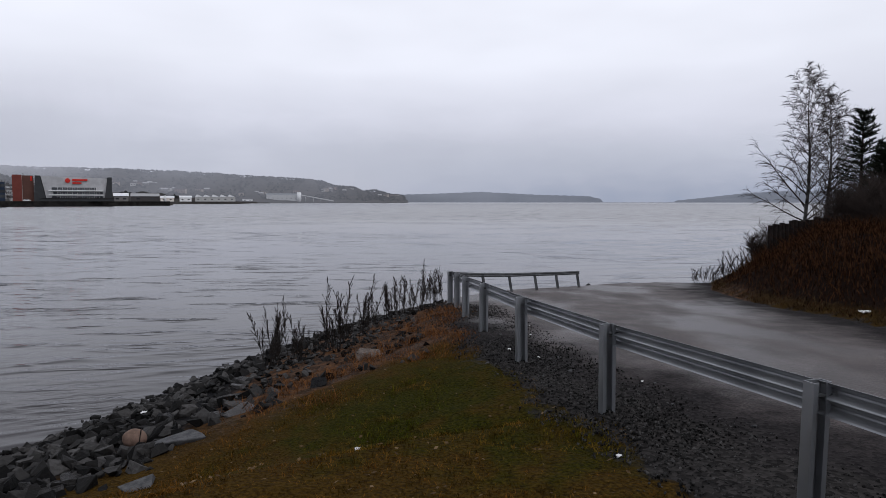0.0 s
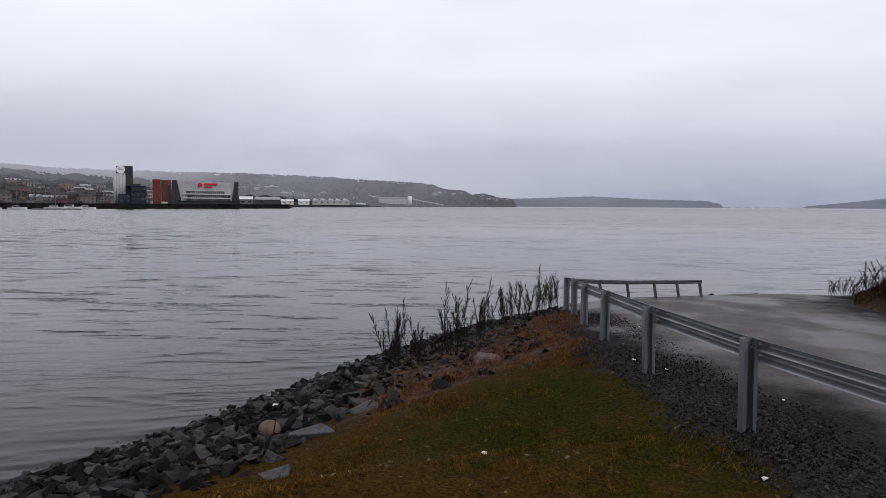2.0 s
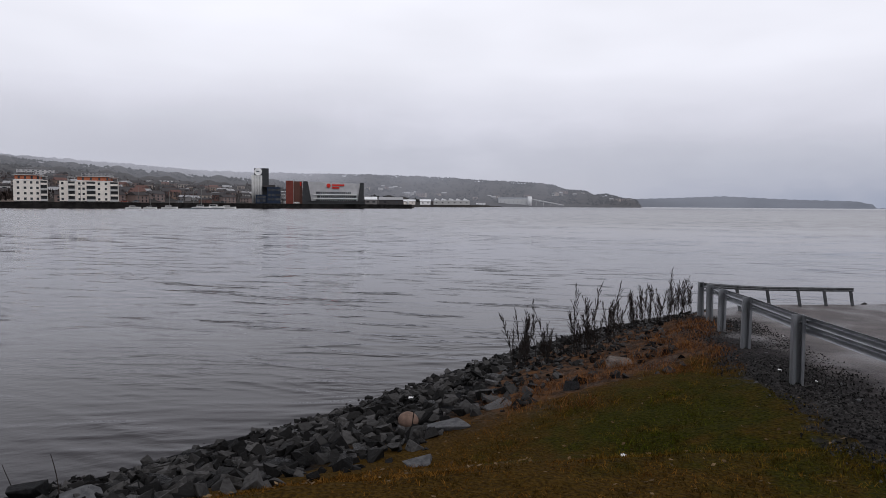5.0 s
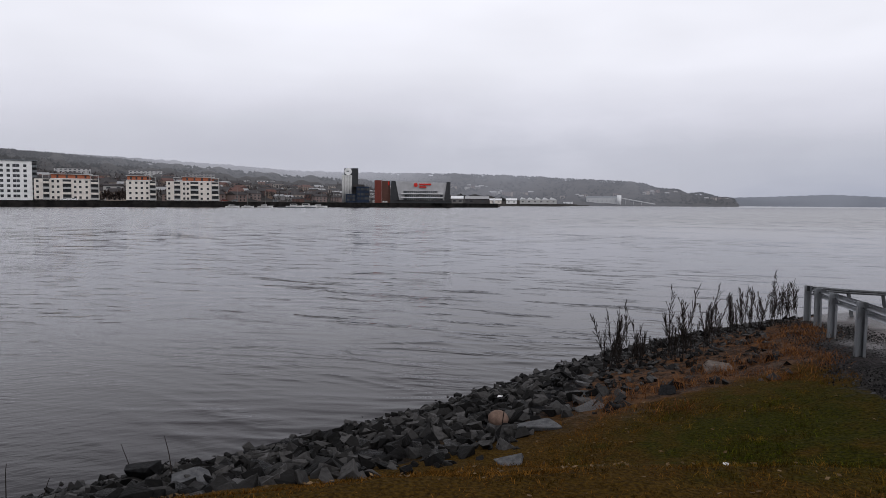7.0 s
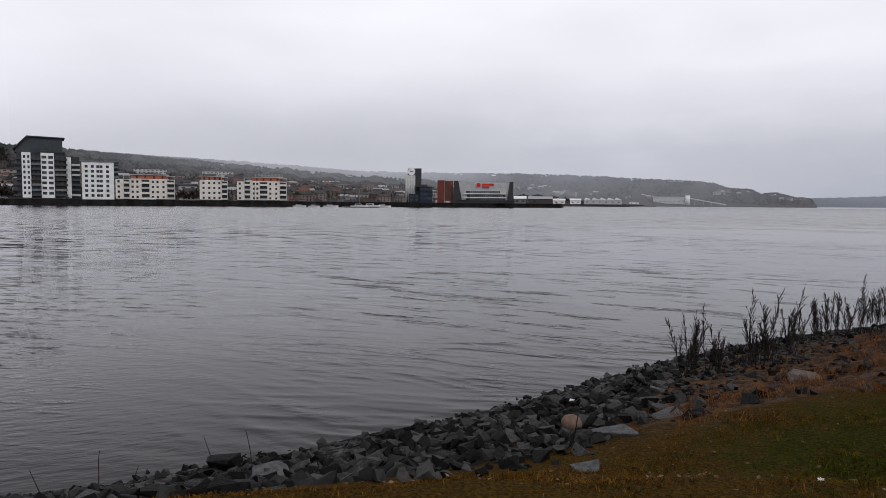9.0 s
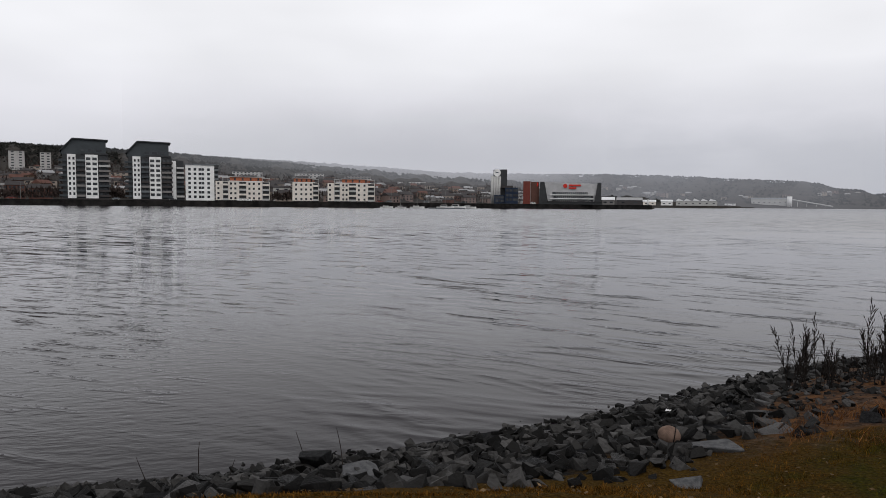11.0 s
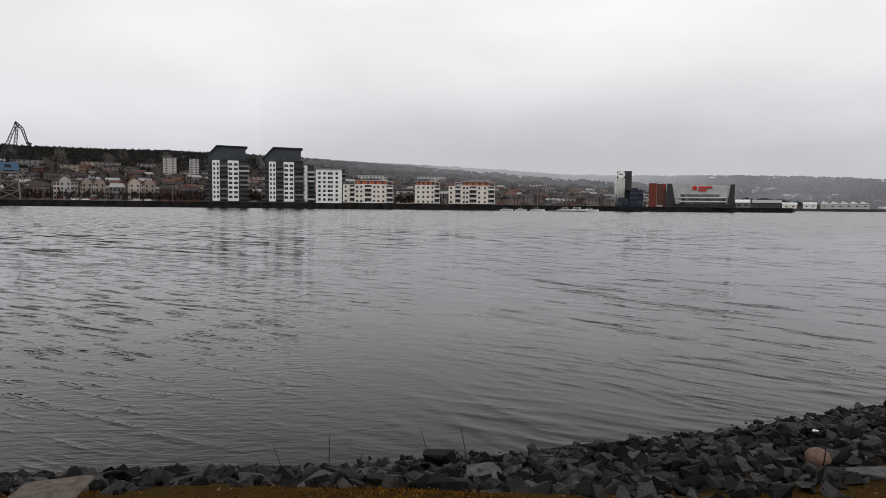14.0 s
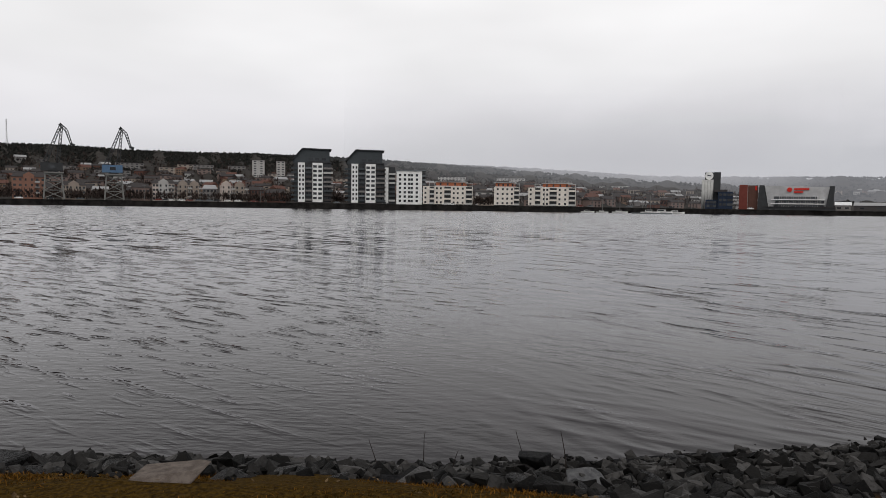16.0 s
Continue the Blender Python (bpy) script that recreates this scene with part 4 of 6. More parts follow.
def tower(az, d, wing=False):
    """One of the two tall blocks with a canted grey attic."""
    b = site("apartment_tower", "white and charcoal apartment tower with slanted grey roof" + (" and lower wing" if wing else ""), "apartment building", az, d, 2.0, group="waterfront towers")
    s = d / 430
    W = 23.5 * s
    x = lambda u: (u - 0.5) * W
    top = 25.2 * s
    slab("wall", M_DARK, b, x(0.02), x(1.0), 0.8, 18, 0, top)
    a = slab("white_strip", M_WHITE, b, x(0.12), x(0.30), 0, 0.8, 0.6, top, "white rendered facade strip")
    c = slab("white_strip", M_WHITE, b, x(0.50), x(0.77), 0, 0.8, 0.6, top, "white rendered facade strip")
    fl = [2.2 + k * (top - 2.6) / 8 for k in range(8)]
    windows(b, [x(0.17), x(0.255)], [z + 0.9 for z in fl], (1.0, 1.5))
    windows(b, [x(0.565), x(0.70)], [z + 0.9 for z in fl], (2.2, 1.5))
    windows(b, [x(0.36), x(0.44), x(0.84), x(0.93)], [z + 0.9 for z in fl], (1.0, 1.5), 0.76)
    for z in fl:
        balcony(b, x(0.305), x(0.495), z - 0.6, 0.8, rng.choice((M_SLATE, M_ROOF, M_GREY, M_SLATE, M_DULL)))
        balcony(b, x(0.785), x(1.04), z - 0.6, 0.8, rng.choice((M_CONC, M_SLATE, M_ROOF, M_DULL)))
        balcony(b, x(-0.06), x(0.11), z - 0.6, 1.5, M_SLATE)
    bm = bmesh.new()
    prof = [(x(-0.02), top), (x(0.03), top + 3.2), (x(0.24), top + 8.3), (x(0.95), top + 8.0), (x(0.95), top)]
    front = [bm.verts.new((p, 1.2, z)) for p, z in prof]
    back = [bm.verts.new((p, 16, z)) for p, z in prof]
    bm.faces.new(front[::-1])
    bm.faces.new(back)
    for k in range(5):
        bm.faces.new((front[k], front[(k + 1) % 5], back[(k + 1) % 5], back[k]))
    bmesh.ops.recalc_face_normals(bm, faces=bm.faces)
    attic = part("attic", bm, M_SLATE, b, "grey sheet-metal attic storey")
    bm = bmesh.new()
    pr = [(x(-0.05), top + 1.8), (x(0.23), top + 9.0), (x(1.0), top + 8.7), (x(1.0), top + 8.1), (x(0.24), top + 8.35), (x(-0.03), top + 1.5)]
    f1 = [bm.verts.new((p, 0.2, z)) for p, z in pr]
    f2 = [bm.verts.new((p, 17, z)) for p, z in pr]
    bm.faces.new(f1[::-1])
    bm.faces.new(f2)
    for k in range(6):
        bm.faces.new((f1[k], f1[(k + 1) % 6], f2[(k + 1) % 6], f2[k]))
    bmesh.ops.recalc_face_normals(bm, faces=bm.faces)
    part("roof", bm, M_DARK, b)
    windows(attic, [x(0.45), x(0.62), x(0.80)], [top + 2.4], (2.6, 1.2), 1.15)
    slab("terrace_wall", M_DARK, b, x(0.42), x(1.0), 0.3, 1.1, top, top + 1.0)
    slab("plinth", M_ROOF, b, x(-0.04), x(1.02), -0.4, 0.7, 0, 0.6)
    if wing:
        slab("wing_wall", M_DARK, b, x(1.01), x(1.30), 3, 16, 0, top - 1.5)
        slab("white_strip", M_WHITE, b, x(1.02), x(1.12), 2.2, 3, 0.4, top - 1.8, "white rendered facade strip")
        for z in fl[:-1]:
            balcony(b, x(1.13), x(1.31), z - 0.4, 3, M_CONC if rng.random() < 0.3 else M_SLATE)
    return b


tower(67.62, 425)
tower(63.2, 425, True)

# white block with regular windows
b = site("apartment_block", "white eight-storey apartment block with small square windows", "apartment building", 59.5, 428)
W = width(60.57, 58.4, 428)
slab("wall", M_WHITE, b, -W / 2, W / 2, 0, 14, 0, 21.2)
slab("roof", M_GREY, b, -W / 2 - 0.5, W / 2 + 2.8, -0.5, 14.5, 21.2, 21.8)
slab("stair_wall", M_DARK, b, W / 2, W / 2 + 2.2, 1.5, 13, 0, 20.0, "charcoal side wall")
windows(b, [-W * 0.36, -W * 0.17, W * 0.0, W * 0.1, W * 0.30], [2.2 + 2.72 * k for k in range(7)], (1.5, 1.5))
for k in range(7):
    balcony(b, W / 2, W / 2 + 2.4, 1.6 + 2.72 * k, 1.5, M_GREY)


def low_block(az0, az1, d, label, stacks, cols, pent, floors=4):
    """A four-storey cream block with an orange roof storey set back, and stacks of balconies."""
    b = site("apartment_block", label, "apartment building", (az0 + az1) / 2, d, group="orange-topped waterfront blocks")
    W = width(az0, az1, d)
    x = lambda u: (u - 0.5) * W
    fh = 2.95
    slab("wall", M_CREAM, b, x(0), x(1), 0, 13, 0, floors * fh)
    slab("parapet", M_WHITE, b, x(pent[0]) - 0.4, x(pent[1]) + 0.4, -0.25, 0.6, floors * fh, floors * fh + 0.35)
    storey = slab("roof_storey", M_SALMON, b, x(pent[0]), x(pent[1]), 1.6, 12, floors * fh, floors * fh + 2.6, "orange-clad set-back roof storey")
    slab("roof", M_CONC, b, x(pent[0]) - 0.8, x(pent[1]) + 0.8, 0.9, 12.6, floors * fh + 2.6, floors * fh + 2.95)
    windows(storey, [x(pent[0] + (pent[1] - pent[0]) * q) for q in (0.15, 0.38, 0.62, 0.85)], [floors * fh + 1.4], (1.0, 1.5), 1.55)
    windows(b, [x(u) for u in cols], [1.6 + fh * k for k in range(floors)], (1.2, 1.3))
    for u0, u1, head in stacks:
        # flat dark panel on the wall: a recess's shade put into colour
        slab("recess_shade_panel", M_DARK, b, x(u0), x(u1), -0.04, 0.0, 0.3, floors * fh - 0.3)
        for k in range(floors):
            balcony(b, x(u0), x(u1), 0.5 + fh * k, -0.04, M_CREAM if k % 2 else M_CONC, 1.2)
        if head:
            slab("balcony_roof", M_CONC, b, x(u0) - 0.3, x(u1) + 0.3, -1.3, 2.5, floors * fh + 2.0, floors * fh + 2.3)
            for q in (x(u0), x(u1) - 0.2):
                slab("pillar", M_CONC, b, q, q + 0.2, -1.25, -1.05, 0.3, floors * fh + 2.0)
    slab("plinth", M_ROOF, b, x(0), x(1), -0.12, 0, 0, 0.5)
    return b


low_block(58.32, 54.08, 426, "cream apartment block with an orange roof storey and wide balconies", [(0.13, 0.23, True), (0.43, 0.56, False), (0.86, 0.99, True)], [0.05, 0.28, 0.36, 0.62, 0.70, 0.80], (0.26, 0.88))
low_block(52.25, 50.1, 428, "narrow cream apartment block with an orange roof storey", [(0.78, 0.99, True)], [0.14, 0.34, 0.52, 0.70], (0.05, 0.84))
low_block(49.36, 45.4, 430, "cream apartment block with an orange roof storey beside the marina", [(0.14, 0.26, True), (0.45, 0.60, False), (0.85, 0.99, True)], [0.05, 0.33, 0.40, 0.66, 0.78], (0.30, 0.90))

# older harbour houses
def harbour_house(az0, az1, d, h, wall, roof, label, gables=0, floors=3, cols=6, front=None):
    b = site("harbour_house", label, "house", (az0 + az1) / 2, d, group="old harbour houses")
    W = width(az0, az1, d)
    slab("wall", wall, b, -W / 2, W / 2, 0, 11, 0, h)
    bm = bmesh.new()
    pts = [(-W / 2 - 0.4, -0.5, h), (W / 2 + 0.4, -0.5, h), (W / 2 + 0.4, 11.5, h), (-W / 2 - 0.4, 11.5, h), (-W / 2 + 1, 5.5, h + 2.8), (W / 2 - 1, 5.5, h + 2.8)]
    v = [bm.verts.new(p) for p in pts]
    for f in ((0, 1, 5, 4), (1, 2, 5), (2, 3, 4, 5), (3, 0, 4), (3, 2, 1, 0)):
        bm.faces.new([v[k] for k in f])
    part("roof", bm, roof, b)
    for g in range(gables):
        gx_ = -W / 2 + W * (g + 0.5) / gables
        bm = bmesh.new()
        w = min(3.2, W / gables * 0.4)
        f = [bm.verts.new(p) for p in ((gx_ - w, -0.7, 0), (gx_ + w, -0.7, 0), (gx_ + w, -0.7, h + 1.2), (gx_, -0.7, h + 3.4), (gx_ - w, -0.7, h + 1.2))]
        k2 = [bm.verts.new(p) for p in ((gx_ - w, 5, 0), (gx_ + w, 5, 0), (gx_ + w, 5, h + 1.2), (gx_, 5, h + 3.4), (gx_ - w, 5, h + 1.2))]
        bm.faces.new(f)
        for k in range(5):
            bm.faces.new((f[k], k2[k], k2[(k + 1) % 5], f[(k + 1) % 5]))
        bmesh.ops.recalc_face_normals(bm, faces=bm.faces)
        part("gable", bm, front or wall, b)
        windows(b, [gx_ - w * 0.55, gx_ + w * 0.55], [h * (k + 0.5) / floors for k in range(floors)], (1.0, 1.5), -0.7)
        for k in range(1, floors):
            balcony(b, gx_ + w + 0.2, gx_ + w + 3.0, h * k / floors, -0.1, M_DULLWHITE if k % 2 else M_DULL, 1.0)
    windows(b, [-W / 2 + W * (k + 0.5) / cols for k in range(cols)], [h * (k + 0.5) / floors for k in range(floors)], (1.5, 1.5))
    return b


harbour_house(89.3, 87.2, 520, 14.5, M_TERRACOTTA, M_ROOF, "terracotta-coloured harbour house with a dark roof", 1, 4, 6)
harbour_house(86.2, 84.6, 530, 10, M_OLD, M_ROOF, "cream harbour house with a dark roof", 1, 3, 6)
harbour_house(81.5, 80.2, 510, 9, M_PINK, M_ROOF, "pink harbour house with a dark roof", 0, 2, 5)
harbour_house(80.0, 78.4, 500, 12, M_PALECREAM, M_ROOF, "cream gabled harbour house behind parked cars", 1, 4, 7, M_DULLWHITE)
harbour_house(78.2, 76.5, 505, 11.5, M_PALECREAM, M_ROOF, "cream gabled harbour house behind parked cars", 2, 4, 8, M_OLD)
harbour_house(76.3, 75.2, 500, 9, M_DULL, M_LIGHTROOF, "grey flat harbour house", 0, 3, 4)
harbour_house(75.0, 74.0, 495, 11.5, M_PALECREAM, M_BRICK, "pale harbour house with a reddish roof", 1, 4, 3)
harbour_house(73.9, 73.0, 500, 11.5, M_OLD, M_BRICK, "pink harbour house with a reddish roof", 1, 4, 3)
harbour_house(72.8, 71.5, 520, 9, M_BRICK, M_ROOF, "brown brick harbour house", 0, 3, 5)
harbour_house(71.3, 69.8, 500, 7, M_BRICK, M_ROOF, "low brown harbour house with a pale eave", 0, 2, 6)


def slab_block(az0, az1, d, el, floors, wall, label):
    """A long block of flats high on the hillside, with bands of windows."""
    az = (az0 + az1) / 2
    z = float(town_height(np.float64(az), np.float64(d))) - 1
    b = site("hillside_flats", label, "apartment building", az, d, z, group="flats on the hillside")
    W = width(az0, az1, d)
    h = floors * 2.9
    slab("wall", wall, b, -W / 2, W / 2, 0, 12, 0, h)
    slab("roof", M_ROOF, b, -W / 2 - 0.4, W / 2 + 0.4, -0.5, 12.4, h, h + 0.5)
    n = max(2, int(W / 5))
    windows(b, [-W / 2 + W * (k + 0.5) / n for k in range(n)], [1.5 + 2.9 * k for k in range(floors)], (2.6, 1.2))
    return b


for az0, az1, d, fl, wl_, lb in ((72.44, 71.45, 860, 8, M_DULLWHITE, "white point block high on the wooded hillside"), (70.5, 69.8, 860, 8, M_DULLWHITE, "white point block high on the wooded hillside"),
                                 (71.2, 70.5, 840, 3, M_OLD, "low cream flats on the hillside"), (84, 81.5, 820, 3, M_DULL, "long grey flats among trees"), (79.5, 77.6, 900, 3, M_OLD, "long pale flats among trees"),
                                 (77.3, 75.4, 960, 3, M_DULL, "long grey flats among trees"), (66, 63.6, 800, 3, M_OLD, "pale flats half hidden by the towers"), (57.0, 54.6, 1000, 3, M_DULLWHITE, "long pale flats near the ridge"),
                                 (52.0, 49.6, 1060, 3, M_DULLWHITE, "long pale flats near the ridge"), (47.9, 45.7, 1080, 3, M_DULL, "long pale flats near the ridge"), (43.5, 41.0, 1120, 2, M_WHITE, "long white flats near the ridge"),
                                 (58.0, 55.0, 700, 3, M_DULLWHITE, "dull white flats behind the waterfront"), (53.8, 52.4, 560, 4, M_DULLWHITE, "dull white flats behind the waterfront"), (87.5, 85.2, 860, 3, M_DULL, "long grey flats among trees")):
    slab_block(az0, az1, d, 0, fl, wl_, lb)

for k in range(18):
    az = 59 + k * 1.85 + rng.uniform(-0.5, 0.5)
    w = rng.uniform(1.0, 2.2)
    slab_block(az + w / 2, az - w / 2, rng.choice((640, 700, 760, 880, 960)), 0, rng.choice((2, 3, 3)), (M_DULL, M_PINK, M_OLD, M_PINK)[k % 4], ("pale flats", "beige flats", "cream flats", "brownish flats")[k % 4] + " among bare trees on the hillside")

# small houses on the slope: a few kinds, copied
KINDS = []
for k, (wall, roof, word) in enumerate(((M_DULLWHITE, M_ROOF, "white house with a dark roof"), (M_OLD, M_ROOF, "cream house with a dark roof"), (M_BRICK, M_ROOF, "red house with a dark roof"),
                                        (M_YELLOW, M_BRICK, "ochre house with a red roof"), (M_DULL, M_LIGHTROOF, "grey house with a pale roof"), (M_PINK, M_ROOF, "faded pink house with a dark roof"))):
    b = tagged(new("hillside_house"), word + " on the wooded slope", "house", "houses on the slope")
    w, h = 5.0 + k % 3, 4.6 + (k % 2) * 1.2
    slab("wall", wall, b, -w, w, 0, 8, -3, h)
    bm = bmesh.new()
    v = [bm.verts.new(p) for p in ((-w - 0.5, -0.6, h), (w + 0.5, -0.6, h), (w + 0.5, 8.6, h), (-w - 0.5, 8.6, h), (-w - 0.5, 4, h + 2.6), (w + 0.5, 4, h + 2.6))]
    for f in ((0, 1, 5, 4), (1, 2, 5), (2, 3, 4, 5), (3, 0, 4), (3, 2, 1, 0)):
        bm.faces.new([v[q] for q in f])
    part("roof", bm, roof, b)
    windows(b, [-w * 0.6, 0, w * 0.6], [1.4] + ([3.9] if h > 5 else []), (1.5, 1.5))
    b.matrix_basis = Matrix.Translation(out(60 + 4 * k, 640 + 20 * k, float(town_height(np.float64(60 + 4 * k), np.float64(640 + 20 * k))))) @ pose(0, 0, 0, 0, 0, 60 + 4 * k)
    KINDS.append(b)
spots = []
for k in range(3000):
    az = rng.uniform(31, 92) if k % 4 else rng.uniform(35, 50)
    rs = float(np.interp(az, SHORE_AZ, SHORE_D))
    rs = max(rs, float(np.interp(az, RISE_AZ, RISE_D)) - 90)
    r = rs + rng.triangular(70, 560, 130)
    p = out(az, r, 0)
    if any((p - q).length < 16 for q in spots):
        continue
    spots.append(p)
    p.z = float(town_height(np.float64(az), np.float64(r)))
    copy_thing(rng.choice(KINDS if az > 36 else KINDS[:1] + KINDS[4:5]), Matrix.Translation(p) @ pose(0, 0, 0, 0, 0, az + rng.uniform(-50, 50)) @ Matrix.Scale(rng.uniform(0.75, 1.15), 4))
    if len(spots) > 330:
        break

# pale houses scattered on the misty hill to the north
for az0, az1, el, count in ((22.8, 27.5, 1.35, 14), (7.6, 10.2, 0.95, 8), (3.9, 5.6, 0.42, 6), (18, 24, 0.85, 10), (30, 34, 1.2, 8), (12, 17, 0.6, 6)):
    for k in range(count):
        az, e = rng.uniform(az0, az1), el + rng.uniform(-0.12, 0.12)
        r = float(np.interp(az, RISE_AZ, RISE_D))
        while (town_height(np.float64(az), np.float64(r)) - 1.6) / r < math.tan(radians(e)) and r < 2000:
            r += 10
        p = out(az, r, float(town_height(np.float64(az), np.float64(r))))
        copy_thing(KINDS[(1, 4, 0, 5)[k % 4]], Matrix.Translation(p) @ pose(0, 0, 0, 0, 0, az + rng.uniform(-40, 40)) @ Matrix.Scale(rng.uniform(0.7, 1.2), 4))

# ---- silo tower, red block and arena ----
D = 500
b = site("silo_tower", "pale concrete silo with dark stair tower and round sign", "tower", 34.85, D)
x = lambda az: D * math.tan(radians(34.85 - az))
zz = lambda el: 1.6 + D * math.tan(radians(el)) - 2.0
slab("silo", M_CONC, b, x(35.5), x(34.66), 0, 9, 0, zz(2.35))
for q in range(4):
    bm = bmesh.new()
    xx = x(35.5) + (q + 0.5) * (x(34.66) - x(35.5)) / 4
    bar(bm, (xx, 0.3, 0), (xx, 0.3, zz(2.34)), 1.0, 12)
    part("silo_rib", bm, M_CONC, b, smooth=True)
slab("stair_tower", M_DARK, b, x(34.655), x(34.13), 0.5, 9, 0, zz(2.94), "charcoal stair tower")
slab("head_house", M_DARK, b, x(35.3), x(34.66), 1.0, 8, zz(2.36), zz(2.92), "charcoal head house")
bm = bmesh.new()
bar(bm, (x(34.98), 0.95, zz(2.66)), (x(34.98), 0.7, zz(2.66)), 2.7, 20)
sign = part("sign", bm, M_WHITE, b, "round white sign with an unreadable mark")
bm = bmesh.new()
box(bm, x(34.98) - 1.2, x(34.98) + 0.9, 0.62, 0.69, zz(2.66) - 0.1, zz(2.66) + 0.5)
part("sign_mark", bm, M_NAVY, sign)
b = site("harbour_office", "dark blue stepped harbour office with ribbon windows", "office", 34.2, D - 8)
x = lambda az: (D - 8) * math.tan(radians(34.2 - az))
slab("wall", M_NAVY, b, x(35.2), x(34.3), 0, 10, 0, 6.2)
slab("wall", M_NAVY, b, x(34.29), x(33.2), -2, 10, 0, 11.6)
slab("roof_plant", M_ROOF, b, x(34.6), x(33.6), 3, 8, 11.6, 13.2)
windows(b, [x(34.1), x(33.8), x(33.5), x(33.3)], [3, 6, 9.6], (1.8, 1.7), -2)
windows(b, [x(35.0), x(34.75), x(34.5)], [2, 4.5], (1.8, 1.7), 0)
D = 540
b = site("red_block", "rust-red clad block beside the arena", "building", 32.08, D)
x = lambda az: D * math.tan(radians(32.08 - az))
slab("wall", M_RED, b, x(32.75), x(32.15), 0, 14, 0, 18.0)
slab("wall", M_BRICK, b, x(32.13), x(31.42), 1.2, 14, 0, 17.6)
slab("joint", M_CONC, b, x(32.15), x(32.13), 0.6, 1.1, 0, 18.2)
slab("lamp_sign", M_SIGN, b, x(31.62), x(31.5), 0.9, 1.2, 14, 17)
b = site("arena", "light grey arena with tilted facade, dark fins and red sign", "arena", 28.8, D)
x = lambda az: D * math.tan(radians(28.8 - az))
bm = bmesh.new()
prof = [(x(30.62), 0), (x(26.8), 0), (x(26.62), 16.2), (x(30.96), 17.4)]
f1 = [bm.verts.new((p, 0 if z < 1 else -2.5, z)) for p, z in prof]
f2 = [bm.verts.new((p, 40, z)) for p, z in prof]
bm.faces.new(f1)
for k in range(4):
    bm.faces.new((f1[k], f2[k], f2[(k + 1) % 4], f1[(k + 1) % 4]))
bmesh.ops.recalc_face_normals(bm, faces=bm.faces)
part("facade", bm, M_ARENA, b, "light grey tilted facade")
for a0, a1, c0, c1, t in ((31.42, 30.66, 31.32, 31.0, 17.6), (26.86, 26.34, 26.6, 26.3, 17.0)):
    bm = bmesh.new()
    f1 = [bm.verts.new((x(a), -3.2, z)) for a, z in ((a0, 0), (a1, 0), (c1, t), (c0, t))]
    f2 = [bm.verts.new((x(a), 8, z)) for a, z in ((a0, 0), (a1, 0), (c1, t), (c0, t))]
    bm.faces.new(f1)
    for k in range(4):
        bm.faces.new((f1[k], f2[k], f2[(k + 1) % 4], f1[(k + 1) % 4]))
    bmesh.ops.recalc_face_normals(bm, faces=bm.faces)
    part("fin", bm, M_DARK, b, "charcoal slanted end fin")
for k, z in enumerate((2.6, 5.6, 8.6)):
    slab("window_band", M_GLASS, b, x(30.1 + 0.1 * k) if k else x(30.3), x(26.95 + 0.45 * (k == 2)), -2.1, -1.4, z - 0.8, z + 1.0)
    for a in np.arange(27.2, 30.0, 0.16):
        slab("mullion", M_WHITE, b, x(a) - 0.07, x(a) + 0.07, -2.2, -2.1, z - 0.8, z + 1.0)
    slab("floor_band", M_WHITE, b, x(30.5), x(26.9), -3.0, -1.6, z - 1.5, z - 0.9)
bm = bmesh.new()
bar(bm, (x(29.25), -2.2, 14.4), (x(29.25), -3.0, 14.4), 1.6, 16)
part("sign_disc", bm, M_SIGN, b, "round red sign")
slab("sign_bar", M_SIGN, b, x(28.95), x(27.95), -2.9, -2.3, 14.2, 15.5, "red bar of an unreadable sign")
slab("sign_bar", M_SIGN, b, x(28.95), x(28.35), -2.8, -2.2, 12.2, 13.4, "red bar of an unreadable sign")

# sheds along the shore to the north
def shed(az0, az1, d, h, wall, roof, label, teeth=0):
    b = site("shed", label, "shed", (az0 + az1) / 2, d, 2.0, group="waterfront sheds")
    W = width(az0, az1, d)
    slab("wall", wall, b, -W / 2, W / 2, 0, 20, 0, h)
    if teeth:
        for k in range(teeth):
            bm = bmesh.new()
            a, c = -W / 2 + W * k / teeth, -W / 2 + W * (k + 1) / teeth
            v = [bm.verts.new(p) for p in ((a, -0.5, h), (c, -0.5, h), (c, 20, h), (a, 20, h), (a + (c - a) * 0.25, -0.5, h + 3.4), (a + (c - a) * 0.25, 20, h + 3.4))]
            for f in ((0, 1, 4), (1, 2, 5, 4), (2, 3, 5), (3, 0, 4, 5), (3, 2, 1, 0)):
                bm.faces.new([v[q] for q in f])
            part("roof", bm, roof, b)
    else:
        bm = bmesh.new()
        v = [bm.verts.new(p) for p in ((-W / 2 - 0.5, -0.6, h), (W / 2 + 0.5, -0.6, h), (W / 2 + 0.5, 20.6, h), (-W / 2 - 0.5, 20.6, h), (-W / 2 - 0.5, 10, h + 2.6), (W / 2 + 0.5, 10, h + 2.6))]
        for f in ((0, 1, 5, 4), (1, 2, 5), (2, 3, 4, 5), (3, 0, 4), (3, 2, 1, 0)):
            bm.faces.new([v[q] for q in f])
        part("roof", bm, roof, b)
    n = max(2, int(W / 9))
    windows(b, [-W / 2 + W * (k + 0.5) / n for k in range(n)], [h * 0.5], (2.6, 1.2))
    return b


